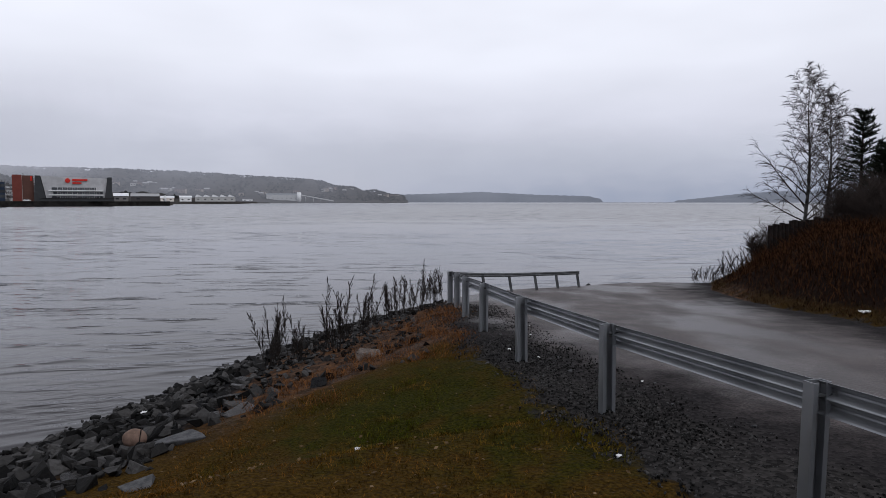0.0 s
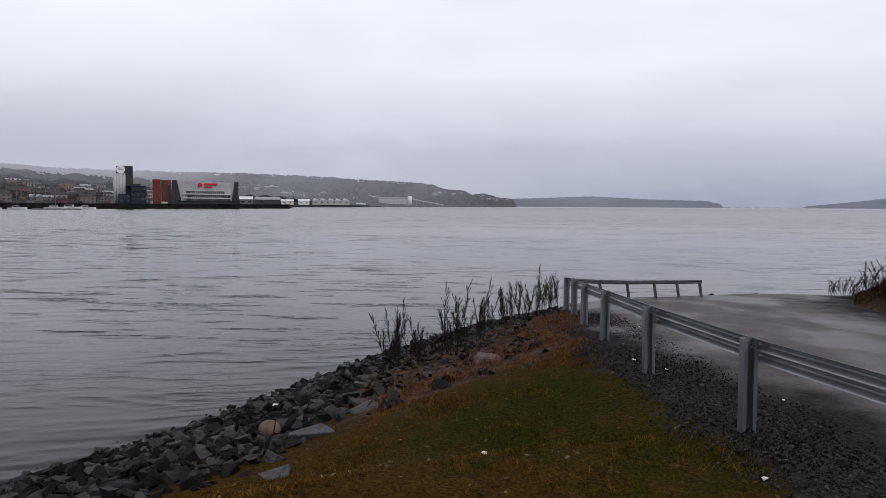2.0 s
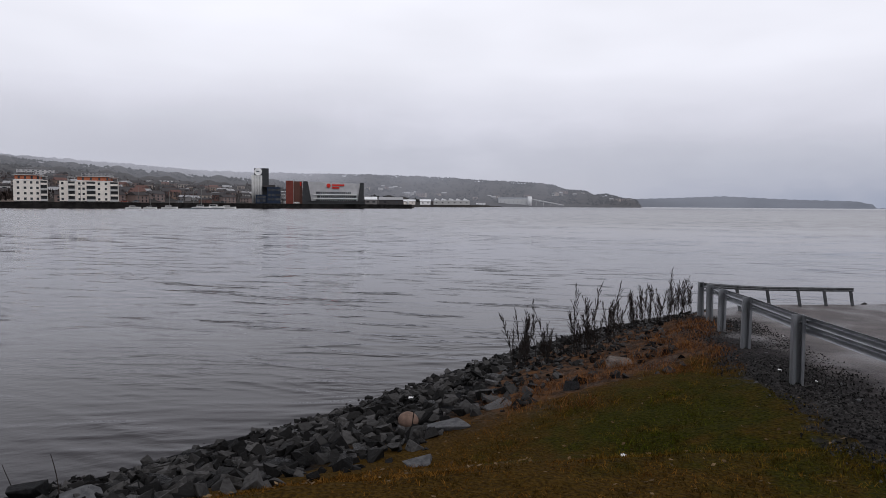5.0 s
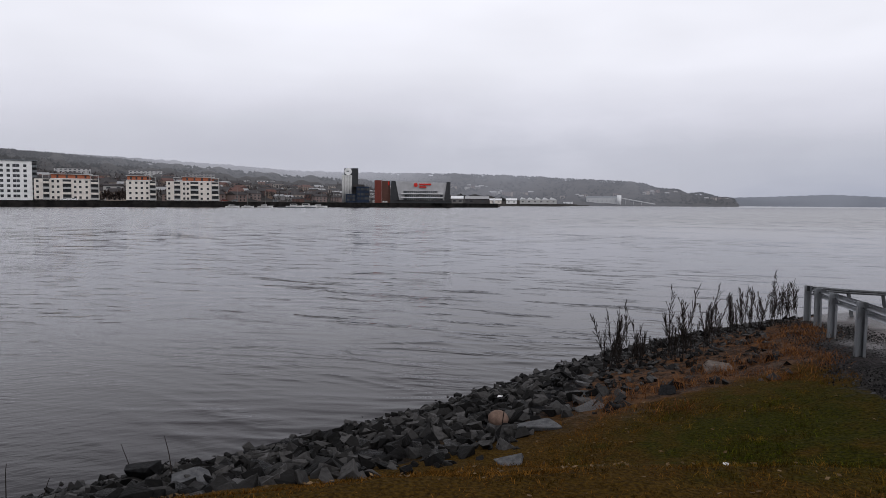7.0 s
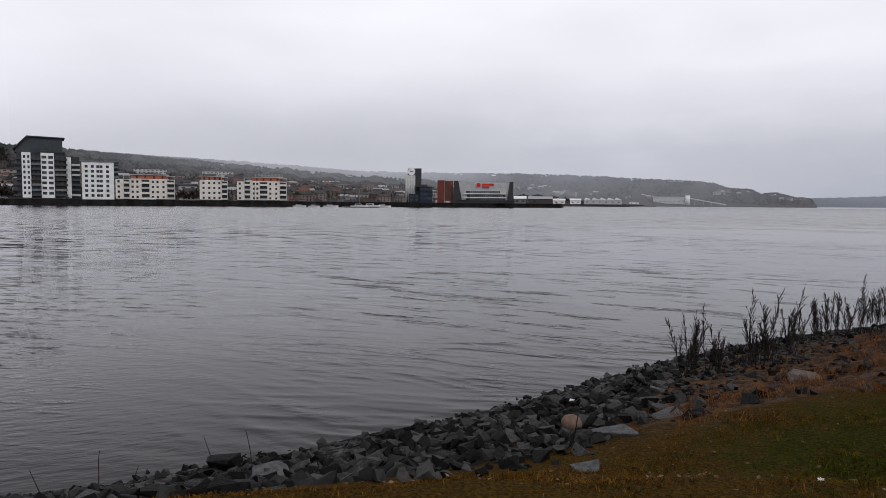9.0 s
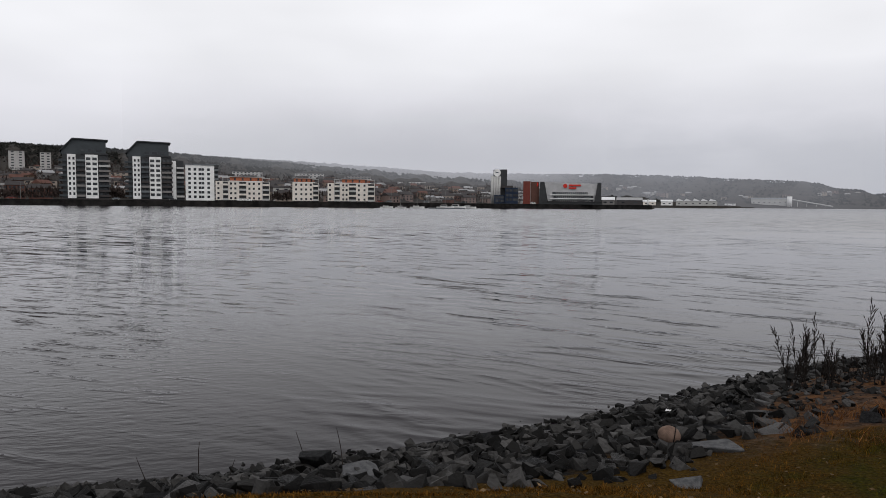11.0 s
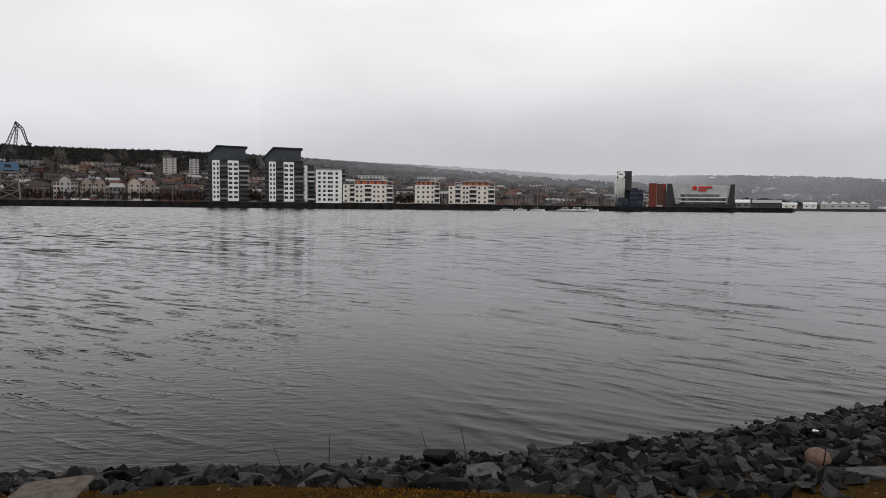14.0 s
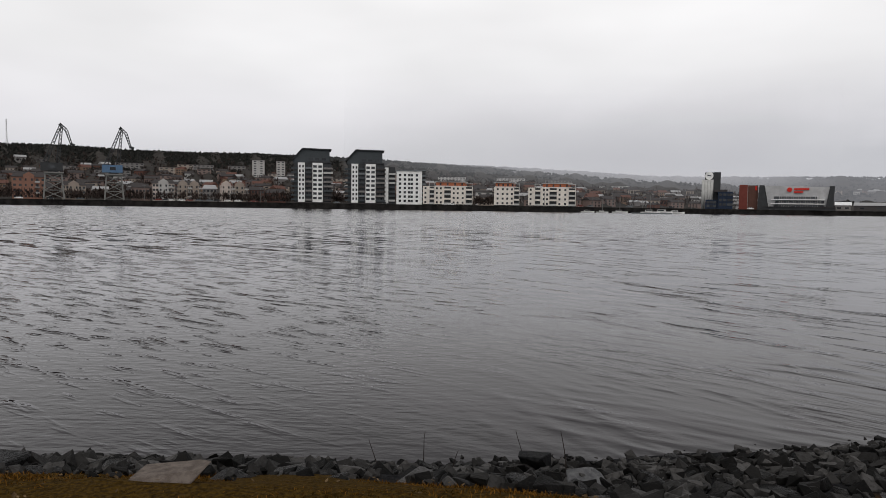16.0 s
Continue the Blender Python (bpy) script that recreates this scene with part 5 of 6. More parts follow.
shed(26.2, 25.2, 600, 4.2, M_DULL, M_PALEROOF, "low grey boat shed with a pale roof")
shed(25.0, 23.0, 640, 4.4, M_ROOF, M_LIGHTROOF, "low dark boat shed with a pale roof")
shed(22.9, 21.9, 1000, 5.2, M_CREAM, M_PALEROOF, "pale shed by the water")
shed(20.35, 17.25, 1010, 6.6, M_CONC, M_PALEROOF, "long hall with a pale sawtooth roof", 5)
shed(21.5, 20.6, 990, 5.5, M_WHITE, M_PALEROOF, "white shed by the water")
shed(16.7, 15.9, 1380, 5, M_WHITE, M_ROOF, "white house at the water's edge")
shed(14.8, 12.25, 1480, 15, M_CONC, M_GREY, "large grey industrial hall in the mist")
b = site("cement_silo", "white silo with a long sloping conveyor", "silo", 12.15, 1475)
bm = bmesh.new()
bar(bm, (0, 0, 0), (0, 0, 20), 4.5, 16)
part("silo", bm, M_WHITE, b, smooth=True)
bm = bmesh.new()
bar(bm, (3, 0, 14), (74, 0, 1), 1.2, 6)
part("conveyor", bm, M_CONC, b, "pale sloping conveyor")
for k in range(4):
    bm = bmesh.new()
    bar(bm, (14 + 16 * k, 0, 0), (14 + 16 * k, 0, 12 - 2.9 * k), 0.5, 6)
    part("leg", bm, M_CONC, b)
b = site("beacon", "small white harbour light at the pier's tip", "beacon", 22.55, 556, 1.9)
bm = bmesh.new()
bar(bm, (0, 0, 0), (0, 0, 4.6), 0.9, 10, 0.6)
part("body", bm, M_WHITE, b, smooth=True)
bm = bmesh.new()
bar(bm, (0, 0, 4.6), (0, 0, 5.8), 0.7, 10, 0.4)
part("lantern", bm, M_DARK, b)
b = site("pier_shelter", "long low dark pier shelter below the arena", "shelter", 28.6, 520)
slab("wall", M_DARK, b, -22, 22, 0, 4, 0, 1.9)
slab("roof", M_ROOF, b, -22.5, 22.5, -0.6, 4.4, 1.9, 2.2)


# ---- harbour cranes ----
def lattice(bm, a, b, w0, w1, bays, r=0.22):
    a, b = Vector(a), Vector(b)
    d = (b - a).normalized()
    s = d.cross(Vector((0, 1, 0))).normalized()
    t = Vector((0, 1, 0))
    prev = None
    for k in range(bays + 1):
        u = k / bays
        c, w = a.lerp(b, u), (w0 + (w1 - w0) * u) / 2
        now = [c + s * w * i + t * w * j for i, j in ((-1, -1), (1, -1), (1, 1), (-1, 1))]
        if prev:
            for q in range(4):
                bar(bm, prev[q], now[q], r, 4)
                bar(bm, prev[q], now[(q + 1) % 4], r * 0.6, 4)
        prev = now


def crane(az, d, cab, label):
    c = site("harbour_crane", label, "crane", az, d, 2.0, group="harbour cranes")
    for s in (-1, 1):
        for q in (-1, 1):
            bm = bmesh.new()
            bar(bm, (s * 5.0, q * 4.5, 0), (s * 3.9, q * 3.4, 14.5), 0.42, 6)
            part("leg", bm, M_LATTICE, c)
    for z0, z1 in ((0.5, 5), (5, 10), (10, 14.2)):
        k0, k1 = 1 - z0 / 14.5 * 0.22, 1 - z1 / 14.5 * 0.22
        for y_ in (-1, 1):
            for s, za, ka in ((-1, z0, k0), (1, z0, k0), (0, z1, k1)):
                bm = bmesh.new()
                bar(bm, (-(s or 1) * 5 * ka, y_ * 4.5 * ka, za), ((s or 1) * 5 * k1, y_ * 4.5 * k1, z1), 0.2, 4)
                part("brace", bm, M_LATTICE, c)
    slab("deck", M_LATTICE, c, -4.6, 4.6, -4.2, 4.2, 14.5, 15.2)
    cabin = slab("cab", cab, c, -6.2, 4.6, -3, 3, 16, 20.4, "machinery cab with a dark window")
    slab("cab_window", M_GLASS, cabin, -2, 1, -3.1, -3.0, 17.4, 19.2)
    slab("turntable", M_DARK, c, -2.5, 2.5, -2.5, 2.5, 15.2, 16)
    bm = bmesh.new()
    lattice(bm, (-4.2, 0, 20), (4.2, 0, 42.3), 2.0, 0.9, 12, 0.2)
    part("jib", bm, M_DARK, c)
    bm = bmesh.new()
    lattice(bm, (2.2, 0, 20.4), (4.6, 0, 41.0), 1.8, 0.9, 10, 0.2)
    part("stay", bm, M_DARK, c)
    bm = bmesh.new()
    lattice(bm, (3.4, 0, 42.6), (6.8, 0, 39.0), 1.0, 1.3, 3, 0.2)
    lattice(bm, (6.8, 0, 39), (9.2, 0, 31), 1.3, 0.8, 5, 0.2)
    part("fly_jib", bm, M_DARK, c)
    bm = bmesh.new()
    bar(bm, (8.4, 0, 31.4), (11, 0, 30.8), 0.7, 6)
    part("hook_block", bm, M_DARK, c)
    return c


crane(86.7, 438, M_DARK, "dark lattice harbour crane on a pale portal")
crane(82.7, 440, M_BLUE, "lattice harbour crane with a blue cab on a pale portal")
b = site("radio_mast", "thin pale radio mast on the ridge", "mast", 89.5, 1230, float(town_height(np.float64(89.5), np.float64(1230))))
bm = bmesh.new()
lattice(bm, (0, 0, 0), (0, 0, 44), 2.2, 0.8, 14, 0.25)
part("mast", bm, M_LATTICE, b)

# ---- parked cars, lamp posts and boats on the quay ----
def car_parts(paint_):
    c = tagged(new("parked_car"), "small parked car on the quay", "car", "cars parked on the quay")
    bm = bmesh.new()
    for vert in box(bm, -2.1, 2.1, -0.85, 0.85, 0.35, 0.95):
        if vert.co.z > 0.9:
            vert.co.x *= 0.96
    for vert in box(bm, -1.3, 1.2, -0.75, 0.75, 0.95, 1.45):
        if vert.co.z > 1.4:
            vert.co.x *= 0.7
    part("body", bm, paint_, c)
    bm = bmesh.new()
    box(bm, -0.85, 0.8, -0.79, -0.74, 1.0, 1.36)
    part("side_window", bm, M_GLASS, c)
    for sx in (-1.3, 1.3):
        for sy in (-0.86, 0.7):
            bm = bmesh.new()
            bar(bm, (sx, sy, 0.33), (sx, sy + 0.16, 0.33), 0.33, 12)
            wheel = part("wheel", bm, M_ROOF, c)
            bm = bmesh.new()
            bar(bm, (sx, sy - 0.01, 0.33), (sx, sy + 0.17, 0.33), 0.18, 10)
            part("rim", bm, M_CONC, wheel)
    return c


CARS = [car_parts(m) for m in (M_WHITE, M_DARK, M_GREY, M_RED)]
for k, az in enumerate((88.9, 86.9, 85.0, 79.6, 79.1, 78.7, 77.9, 77.3, 76.6, 75.8, 75.2, 74.4, 73.6, 72.4, 68.4, 65.6, 61.6, 56.4, 55.8, 45.0, 44.2, 41.0, 37.8, 31.9)):
    d = float(np.interp(az, QUAY_AZ, QUAY_D)) + 9 + (k % 3) * 2
    m = Matrix.Translation(out(az, d, 1.9)) @ pose(0, 0, 0, 0, 0, az + 6 * math.sin(k * 3.1))
    if k < 4:
        CARS[k].matrix_basis = m
    else:
        copy_thing(CARS[(k * 7 + k // 3) % 4], m)
lamp = tagged(new("lamp_post"), "tall thin grey lamp post on the quay", "lamp post", "quay lamp posts")
bm = bmesh.new()
bar(bm, (0, 0, 0), (0, 0, 9), 0.14, 6, 0.09)
part("pole", bm, M_LATTICE, lamp)
bm = bmesh.new()
box(bm, -0.9, 0.9, -0.15, 0.15, 9, 9.15)
part("lamp_head", bm, M_GREY, lamp)
for k, az in enumerate((80.6, 78.5, 76.5, 74.2, 71.8, 48.0, 44.0, 42.4, 40.0, 37.2, 36.2)):
    m = Matrix.Translation(out(az, float(np.interp(az, QUAY_AZ, QUAY_D)) + 6, 1.9)) @ pose(0, 0, 0, 0, 0, az)
    if k:
        copy_thing(lamp, m)
    else:
        lamp.matrix_basis = m


def boat(L, label, mast, cabin=True):
    b = tagged(new("boat"), label, "boat", "moored boats")
    bm = bmesh.new()
    n = 9
    rows2 = []
    for k in range(n):
        u = k / (n - 1)
        w = 0.17 * L * (1 - abs(2 * u - 0.9) ** 2.4 * 0.8) * (1 if u < 0.98 else 0.15)
        xk = (u - 0.5) * L
        rows2.append([bm.verts.new(p) for p in ((xk, -w, 0.085 * L * (1 + 0.3 * u)), (xk, -w * 0.7, 0), (xk, 0, -0.3), (xk, w * 0.7, 0), (xk, w, 0.085 * L * (1 + 0.3 * u)))])
    for p, q in zip(rows2, rows2[1:]):
        for k in range(4):
            bm.faces.new((p[k], p[k + 1], q[k + 1], q[k]))
        bm.faces.new((p[4], p[0], q[0], q[4]))
    bm.faces.new(rows2[0])
    bm.faces.new(rows2[-1][::-1])
    bmesh.ops.recalc_face_normals(bm, faces=bm.faces)
    part("hull", bm, M_WHITE, b, "white hull")
    if cabin:
        bm = bmesh.new()
        for v in box(bm, -0.28 * L, 0.12 * L, -0.09 * L, 0.09 * L, 0.085 * L, 0.20 * L):
            if v.co.z > 0.15 * L:
                v.co.x *= 0.85
        cabin = part("cabin", bm, M_CONC, b)
        slab("cabin_window", M_GLASS, cabin, -0.22 * L, 0.08 * L, -0.094 * L, -0.091 * L, 0.13 * L, 0.18 * L)
    if mast:
        bm = bmesh.new()
        bar(bm, (0, 0, 0.14 * L), (0, 0, mast), 0.12, 6)
        part("mast", bm, M_LATTICE, b)
    return b


BOATS = [(39.4, 418, 11, 12, "white passenger boat with a mast moored at the quay"), (44.4, 409, 8, 0, "small white motor boat at the marina"), (41.8, 416, 9, 10, "white sailing boat at the marina"), (38.4, 428, 12, 0, "low white boat at the marina"),
         (37.4, 436, 10, 0, "white motor boat at the marina"), (43.2, 410, 7, 8, "small white sailing boat at the marina")]
for az, d, L, mast, lb in BOATS:
    boat(L, lb, mast).matrix_basis = Matrix.Translation(out(az, d - 3, WATER_Z + 0.1)) @ pose(0, 0, 0, 0, 0, az + rng.uniform(-25, 25))
b = site("floating_jetty", "low pale floating jetty off the marina", "jetty", 39.0, 395, WATER_Z)
slab("deck", M_GREY, b, -13, 9, -1, 1, 0.1, 0.6)
slab("pontoon", M_QUAY, b, -12.5, 8.5, -0.9, 0.9, -0.4, 0.1)

# ---- plants and small things on the near shore ----
rng = random.Random(5)
npr = np.random.default_rng(5)


def blade_material(name, lo1, hi1, lo2, hi2):
    m = Mat(name, 0.9, spec=0.02)
    big, mid = m.noise(0.55, 3), m.noise(3.2, 5)
    r = m.random(True)
    c = m.mix(m.green_patch(big, mid), m.mix(r, lo1, hi1), m.mix(r, lo2, hi2))
    straw = m.ramp(m.noise(4.5, 4), 0.52, 0.66, 0.0, 0.6)
    c = m.mix(straw, c, (1.2 * hi1[0], 1.3 * hi1[1], 1.4 * hi1[2]))
    dark = m.ramp(m.noise(9.0, 5), 0.54, 0.41, 0.0, 0.95)
    m.col(m.mix(dark, c, m.mix(0.5, lo1, lo2)))
    return m.m


M_TURF = blade_material("short_turf_blades", (0.040, 0.016, 0.003), (0.180, 0.082, 0.016), (0.010, 0.016, 0.001), (0.074, 0.090, 0.006))
M_RUST = blade_material("rust_coloured_dead_grass", (0.07, 0.028, 0.010), (0.25, 0.105, 0.036), (0.045, 0.018, 0.007), (0.12, 0.055, 0.02))
M_DEAD = blade_material("dark_red_brown_dead_grass", (0.008, 0.0035, 0.002), (0.085, 0.038, 0.017), (0.006, 0.003, 0.002), (0.05, 0.02, 0.01))
M_FRINGE = blade_material("withered_ochre_grass", (0.030, 0.018, 0.008), (0.095, 0.062, 0.030), (0.03, 0.018, 0.008), (0.08, 0.05, 0.025))
M_LEAF = plain("withered_leaves", (0.08, 0.048, 0.022), (0.21, 0.145, 0.08), 20, 0.8, vary=0.8, island=True)
M_STALK = plain("dark_dry_stalks", (0.012, 0.010, 0.010), (0.035, 0.028, 0.024), 20, 0.9)
M_BARK = plain("birch_bark", (0.10, 0.095, 0.09), (0.02, 0.018, 0.017), 6, 0.9)
M_TWIG = plain("dark_twigs", (0.022, 0.017, 0.016), (0.045, 0.035, 0.03), 20, 0.9)
M_NEEDLE = plain("dark_green_needles", (0.008, 0.011, 0.007), (0.022, 0.028, 0.017), 3, 0.9, vary=0.5, island=True)
M_TIMBER = plain("black_weathered_timber", (0.008, 0.007, 0.007), (0.028, 0.022, 0.02), 8, 0.9, bump=0.01)
M_BUOY = plain("faded_tan_buoy", (0.12, 0.080, 0.062), (0.19, 0.128, 0.100), 9, 0.65, bump=0.004)
M_LITTER = plain("white_plastic_scrap", (0.62, 0.62, 0.62), (0.8, 0.8, 0.8), 9, 0.5)
M_DARKROCK = plain("black_rock", (0.006, 0.006, 0.0065), (0.022, 0.022, 0.023), 8, 0.7, bump=0.02)
M_PALESTONE = plain("pale_grey_stone", (0.055, 0.056, 0.060), (0.12, 0.12, 0.122), 7, 0.7, bump=0.02)
M_TANSTONE = plain("brownish_pale_stone", (0.085, 0.070, 0.060), (0.17, 0.142, 0.125), 7, 0.75, bump=0.02)


def blades(name, x, y, h, w, lean, material, label, category):
    """Many thin bent blades, one triangle pair each, rooted in the ground."""
    n = len(x)
    z = lie(x, y)[0] - 0.01
    a, b = npr.uniform(0, 6.28, n), npr.uniform(0, 6.28, n)
    sx, sy = np.cos(a) * w / 2, np.sin(a) * w / 2
    lx, ly = np.cos(b) * lean * h, np.sin(b) * lean * h
    v = np.empty((n, 5, 3))
    v[:, 0] = np.stack([x - sx, y - sy, z], -1)
    v[:, 1] = np.stack([x + sx, y + sy, z], -1)
    v[:, 2] = np.stack([x + sx * 0.7 + lx * 0.4, y + sy * 0.7 + ly * 0.4, z + h * 0.6], -1)
    v[:, 3] = np.stack([x - sx * 0.7 + lx * 0.4, y - sy * 0.7 + ly * 0.4, z + h * 0.6], -1)
    v[:, 4] = np.stack([x + lx, y + ly, z + h * 0.95], -1)
    o = np.arange(n)[:, None] * 5
    f = [tuple(q) for q in (o + np.array([0, 1, 2, 3])).tolist()] + [tuple(q) for q in (o + np.array([3, 2, 4])).tolist()]
    return joined(name, v.reshape(-1, 3).tolist(), f, material, label, category)


# turf
x, y = npr.uniform(-8, 2.6, 270000), npr.uniform(-1.6, 13, 270000)
keep = npr.uniform(0, 1, len(x)) < np.clip(5.5 / np.hypot(x, y), 0.15, 1)
x, y = x[keep], y[keep]
_, s_, r_ = lie(x, y)
wob = np.sin(x * 2.1 + y) * 0.3 + np.sin(y * 3.3 - x * 1.7) * 0.25
keep = (s_ + wob - np.clip((y - 7.6) * 0.6, 0, 2.6) * 1.3 > 3.3 - np.clip((4 - y) * 0.2, 0, 0.9)) & (r_ + wob * 0.6 > 0.12)
x, y = x[keep], y[keep]
blades("grass", x, y, npr.uniform(0.010, 0.042, len(x)) * np.interp(y, [1.0, 3.5], [0.6, 1.0]), npr.uniform(0.003, 0.009, len(x)), npr.uniform(0.3, 1.4, len(x)), M_TURF, "short mossy turf, green and brown in patches", "grass")

# longer tufts here and there in the turf, and fallen leaves
k_ = npr.choice(np.nonzero(y > 4.5)[0], 90)
tx, ty = np.repeat(x[k_], 22), np.repeat(y[k_], 22)
tx, ty = tx + npr.normal(0, 0.035, len(tx)), ty + npr.normal(0, 0.035, len(ty))
blades("grass_tufts", tx, ty, npr.uniform(0.03, 0.08, len(tx)), npr.uniform(0.003, 0.006, len(tx)), npr.uniform(0.3, 1.1, len(tx)), M_TURF, "longer tufts standing in the short turf", "grass")
vs, fs = [], []
for k, q in enumerate(npr.integers(0, len(x), 900)):
    px, py = float(x[q]) + rng.uniform(-0.05, 0.05), float(y[q])
    m = pose(px, py, height(px, py) + 0.03, rng.uniform(-25, 25), rng.uniform(-25, 25), rng.uniform(0, 360))
    s, o = rng.uniform(0.010, 0.026), len(vs)
    if k % 4 == 0:
        continue
    vs += [tuple(m @ Vector(c)) for c in ((-s, 0, 0), (0, s * 0.55, 0.004), (s, 0, 0.003), (0, -s * 0.55, 0))]
    fs.append((o, o + 1, o + 2, o + 3))
joined("fallen_leaves", vs, fs, M_LEAF, "small withered leaves lying in the turf", "leaves")

# rust-coloured grass between turf and stones
cx, cy = [], []
for k in range(330):
    x0, y0, dx, dy = rng.choice(shore_pts)
    n = math.hypot(dx, dy)
    d = rng.triangular(2.3, 4.2, 3.4) if k % 3 else rng.uniform(2.5, 5.5)
    px, py = x0 + dy / n * d, y0 - dx / n * d
    if py > (6.9 if d < 4.2 else 8.6) and float(lie(px, py)[2]) > 0.5 and (rng.random() < 0.8):
        cx.append(px)
        cy.append(py)
for px, py in ((-2.0, 8.0), (-1.75, 8.3), (-1.4, 8.5), (-1.2, 9.3), (-0.8, 9.6), (-0.9, 9.0), (-2.3, 7.6), (-0.4, 11), (-0.3, 12.2), (-0.6, 11.7), (-0.2, 10.2), (0.1, 10.9), (0.2, 11.6), (0.0, 9.4), (0.3, 12.6), (-0.5, 8.7), (0.1, 13.2), (0.15, 8.9), (-0.15, 9.9), (0.0, 12.0), (-0.2, 13.0), (0.25, 9.3), (-0.25, 8.3)):
    cx += [px] * 3
    cy += [py] * 3
cx, cy = np.repeat(cx, 34), np.repeat(cy, 34)
n = len(cx)
x, y = cx + npr.normal(0, 0.13, n), cy + npr.normal(0, 0.13, n)
blades("dead_grass", x, y, npr.uniform(0.04, 0.17, n), npr.uniform(0.004, 0.008, n), npr.uniform(0.3, 1.5, n), M_RUST, "rust-coloured dead grass along the stones", "grass")

# long dead grass on the bank
n = 60000
x, y = npr.uniform(6.9, 22, n), npr.uniform(6, 33, n)
keep = inside(x, y, BANK)
_, s_, r_ = lie(x, y)
keep &= (s_ > 0.4)
x, y = x[keep], y[keep]
n = len(x)
blades("bank_grass", x, y, npr.uniform(0.12, 0.62, n) * np.clip(line_distance(x, y, BANK, True) * 0.8, 0.25, 1), npr.uniform(0.008, 0.022, n), npr.uniform(0.2, 1.1, n), M_DEAD, "long dark red-brown dead grass on the bank", "grass")
# pale withered fringe at the foot of the bank
t = npr.uniform(0, 1, 3500)
x = np.interp(t, np.linspace(0, 1, 8), [9.4, 8.4, 7.45, 7.1, 7.0, 7.05, 6.6, 7.0]) + np.abs(npr.normal(0, 0.22, 3500))
y = np.interp(t, np.linspace(0, 1, 8), [23.3, 20.5, 18.3, 15.4, 13.35, 11.5, 9, 4]) + npr.normal(0, 0.1, 3500)
blades("fringe_grass", x, y, npr.uniform(0.03, 0.12, 3500), npr.uniform(0.008, 0.016, 3500), npr.uniform(0.5, 2, 3500), M_FRINGE, "withered ochre grass at the foot of the bank", "grass")


# dry weeds: upright dark stalks with seed heads
def stalk_mesh(seed, h):
    r = random.Random(seed)
    bm = bmesh.new()
    p, d = Vector((0, 0, -0.05)), Vector((r.uniform(-0.12, 0.12), r.uniform(-0.12, 0.12), 1)).normalized()
    n = 7
    for k in range(n):
        q = p + d * (h + 0.05) / n
        bar(bm, p, q, 0.006 * (1 - k / n * 0.6), 4, 0.006 * (1 - (k + 1) / n * 0.6))
        if k >= 2:
            for _ in range(5):
                a = r.uniform(0, 6.28)
                e = (d + Vector((math.cos(a), math.sin(a), 0)) * r.uniform(0.25, 0.6)).normalized()
                L = h * r.uniform(0.08, 0.24) * (1.1 - k / n * 0.5)
                s = p.lerp(q, r.random())
                tip = s + e * L
                bar(bm, s, tip, 0.0045, 3, 0.003)
                for _ in range(3):
                    u = s.lerp(tip, r.uniform(0.35, 1.0))
                    v = (e + Vector((r.uniform(-0.4, 0.4), r.uniform(-0.4, 0.4), 0.3))).normalized() * r.uniform(0.02, 0.045)
                    bar(bm, u, u + v, 0.006, 3, 0.002)
        p = q
        d = (d + Vector((r.uniform(-0.08, 0.08), r.uniform(-0.08, 0.08), 0.04))).normalized()
    return mesh_of("stalk", bm, M_STALK)


STALKS = [stalk_mesh(40 + k, 0.62 + 0.06 * k) for k in range(7)]
for px, py, count, spread, sc in ((-2.70, 10.5, 10, 0.20, 1.0), (-2.33, 10.6, 8, 0.16, 0.95), (-2.05, 10.7, 4, 0.2, 0.65), (-1.76, 10.9, 10, 0.2, 1.08), (-1.5, 11.2, 5, 0.2, 0.8), (-1.46, 12.8, 8, 0.2, 1.05),
                                  (-1.15, 14.0, 8, 0.2, 1.08), (-0.78, 14.3, 8, 0.22, 1.05), (-0.36, 14.5, 12, 0.22, 1.02), (-0.08, 14.55, 7, 0.16, 0.92), (-0.65, 13.4, 5, 0.3, 0.5),
                                  (8.9, 22.6, 12, 0.5, 0.8), (9.3, 22.2, 12, 0.5, 0.9), (9.9, 22.4, 12, 0.5, 1.0), (8.6, 21.6, 10, 0.5, 0.6)):
    z = height(px, py)
    c = tagged(new("dry_weed"), "clump of dark upright dry weed stalks with seed heads", "weed", "dry weeds along the bank")
    c.matrix_basis = pose(px, py, z)
    for k in range(int(count * 1.5)):
        a, d = rng.uniform(0, 6.28), spread * math.sqrt(rng.random())
        s = sc * rng.uniform(0.5, 1.08)
        piece("stalk", rng.choice(STALKS), c, pose(math.cos(a) * d, math.sin(a) * d, 0, -math.sin(a) * d * 75, math.cos(a) * d * 75, rng.uniform(0, 360)) @ Matrix.Scale(s, 4))


# ---- trees on the bank ----
def limb(vs, fs, a, b, r0, r1, sides=4):
    a, b = Vector(a), Vector(b)
    d = (b - a).normalized()
    s = d.cross(Vector((0.31, 0.2, 0.93))).normalized()
    t = d.cross(s)
    o = len(vs)
    for p, r in ((a, r0), (b, r1)):
        for k in range(sides):
            q = 6.2832 * k / sides
            vs.append(tuple(p + s * math.cos(q) * r + t * math.sin(q) * r))
    for k in range(sides):
        fs.append((o + k, o + (k + 1) % sides, o + sides + (k + 1) % sides, o + sides + k))


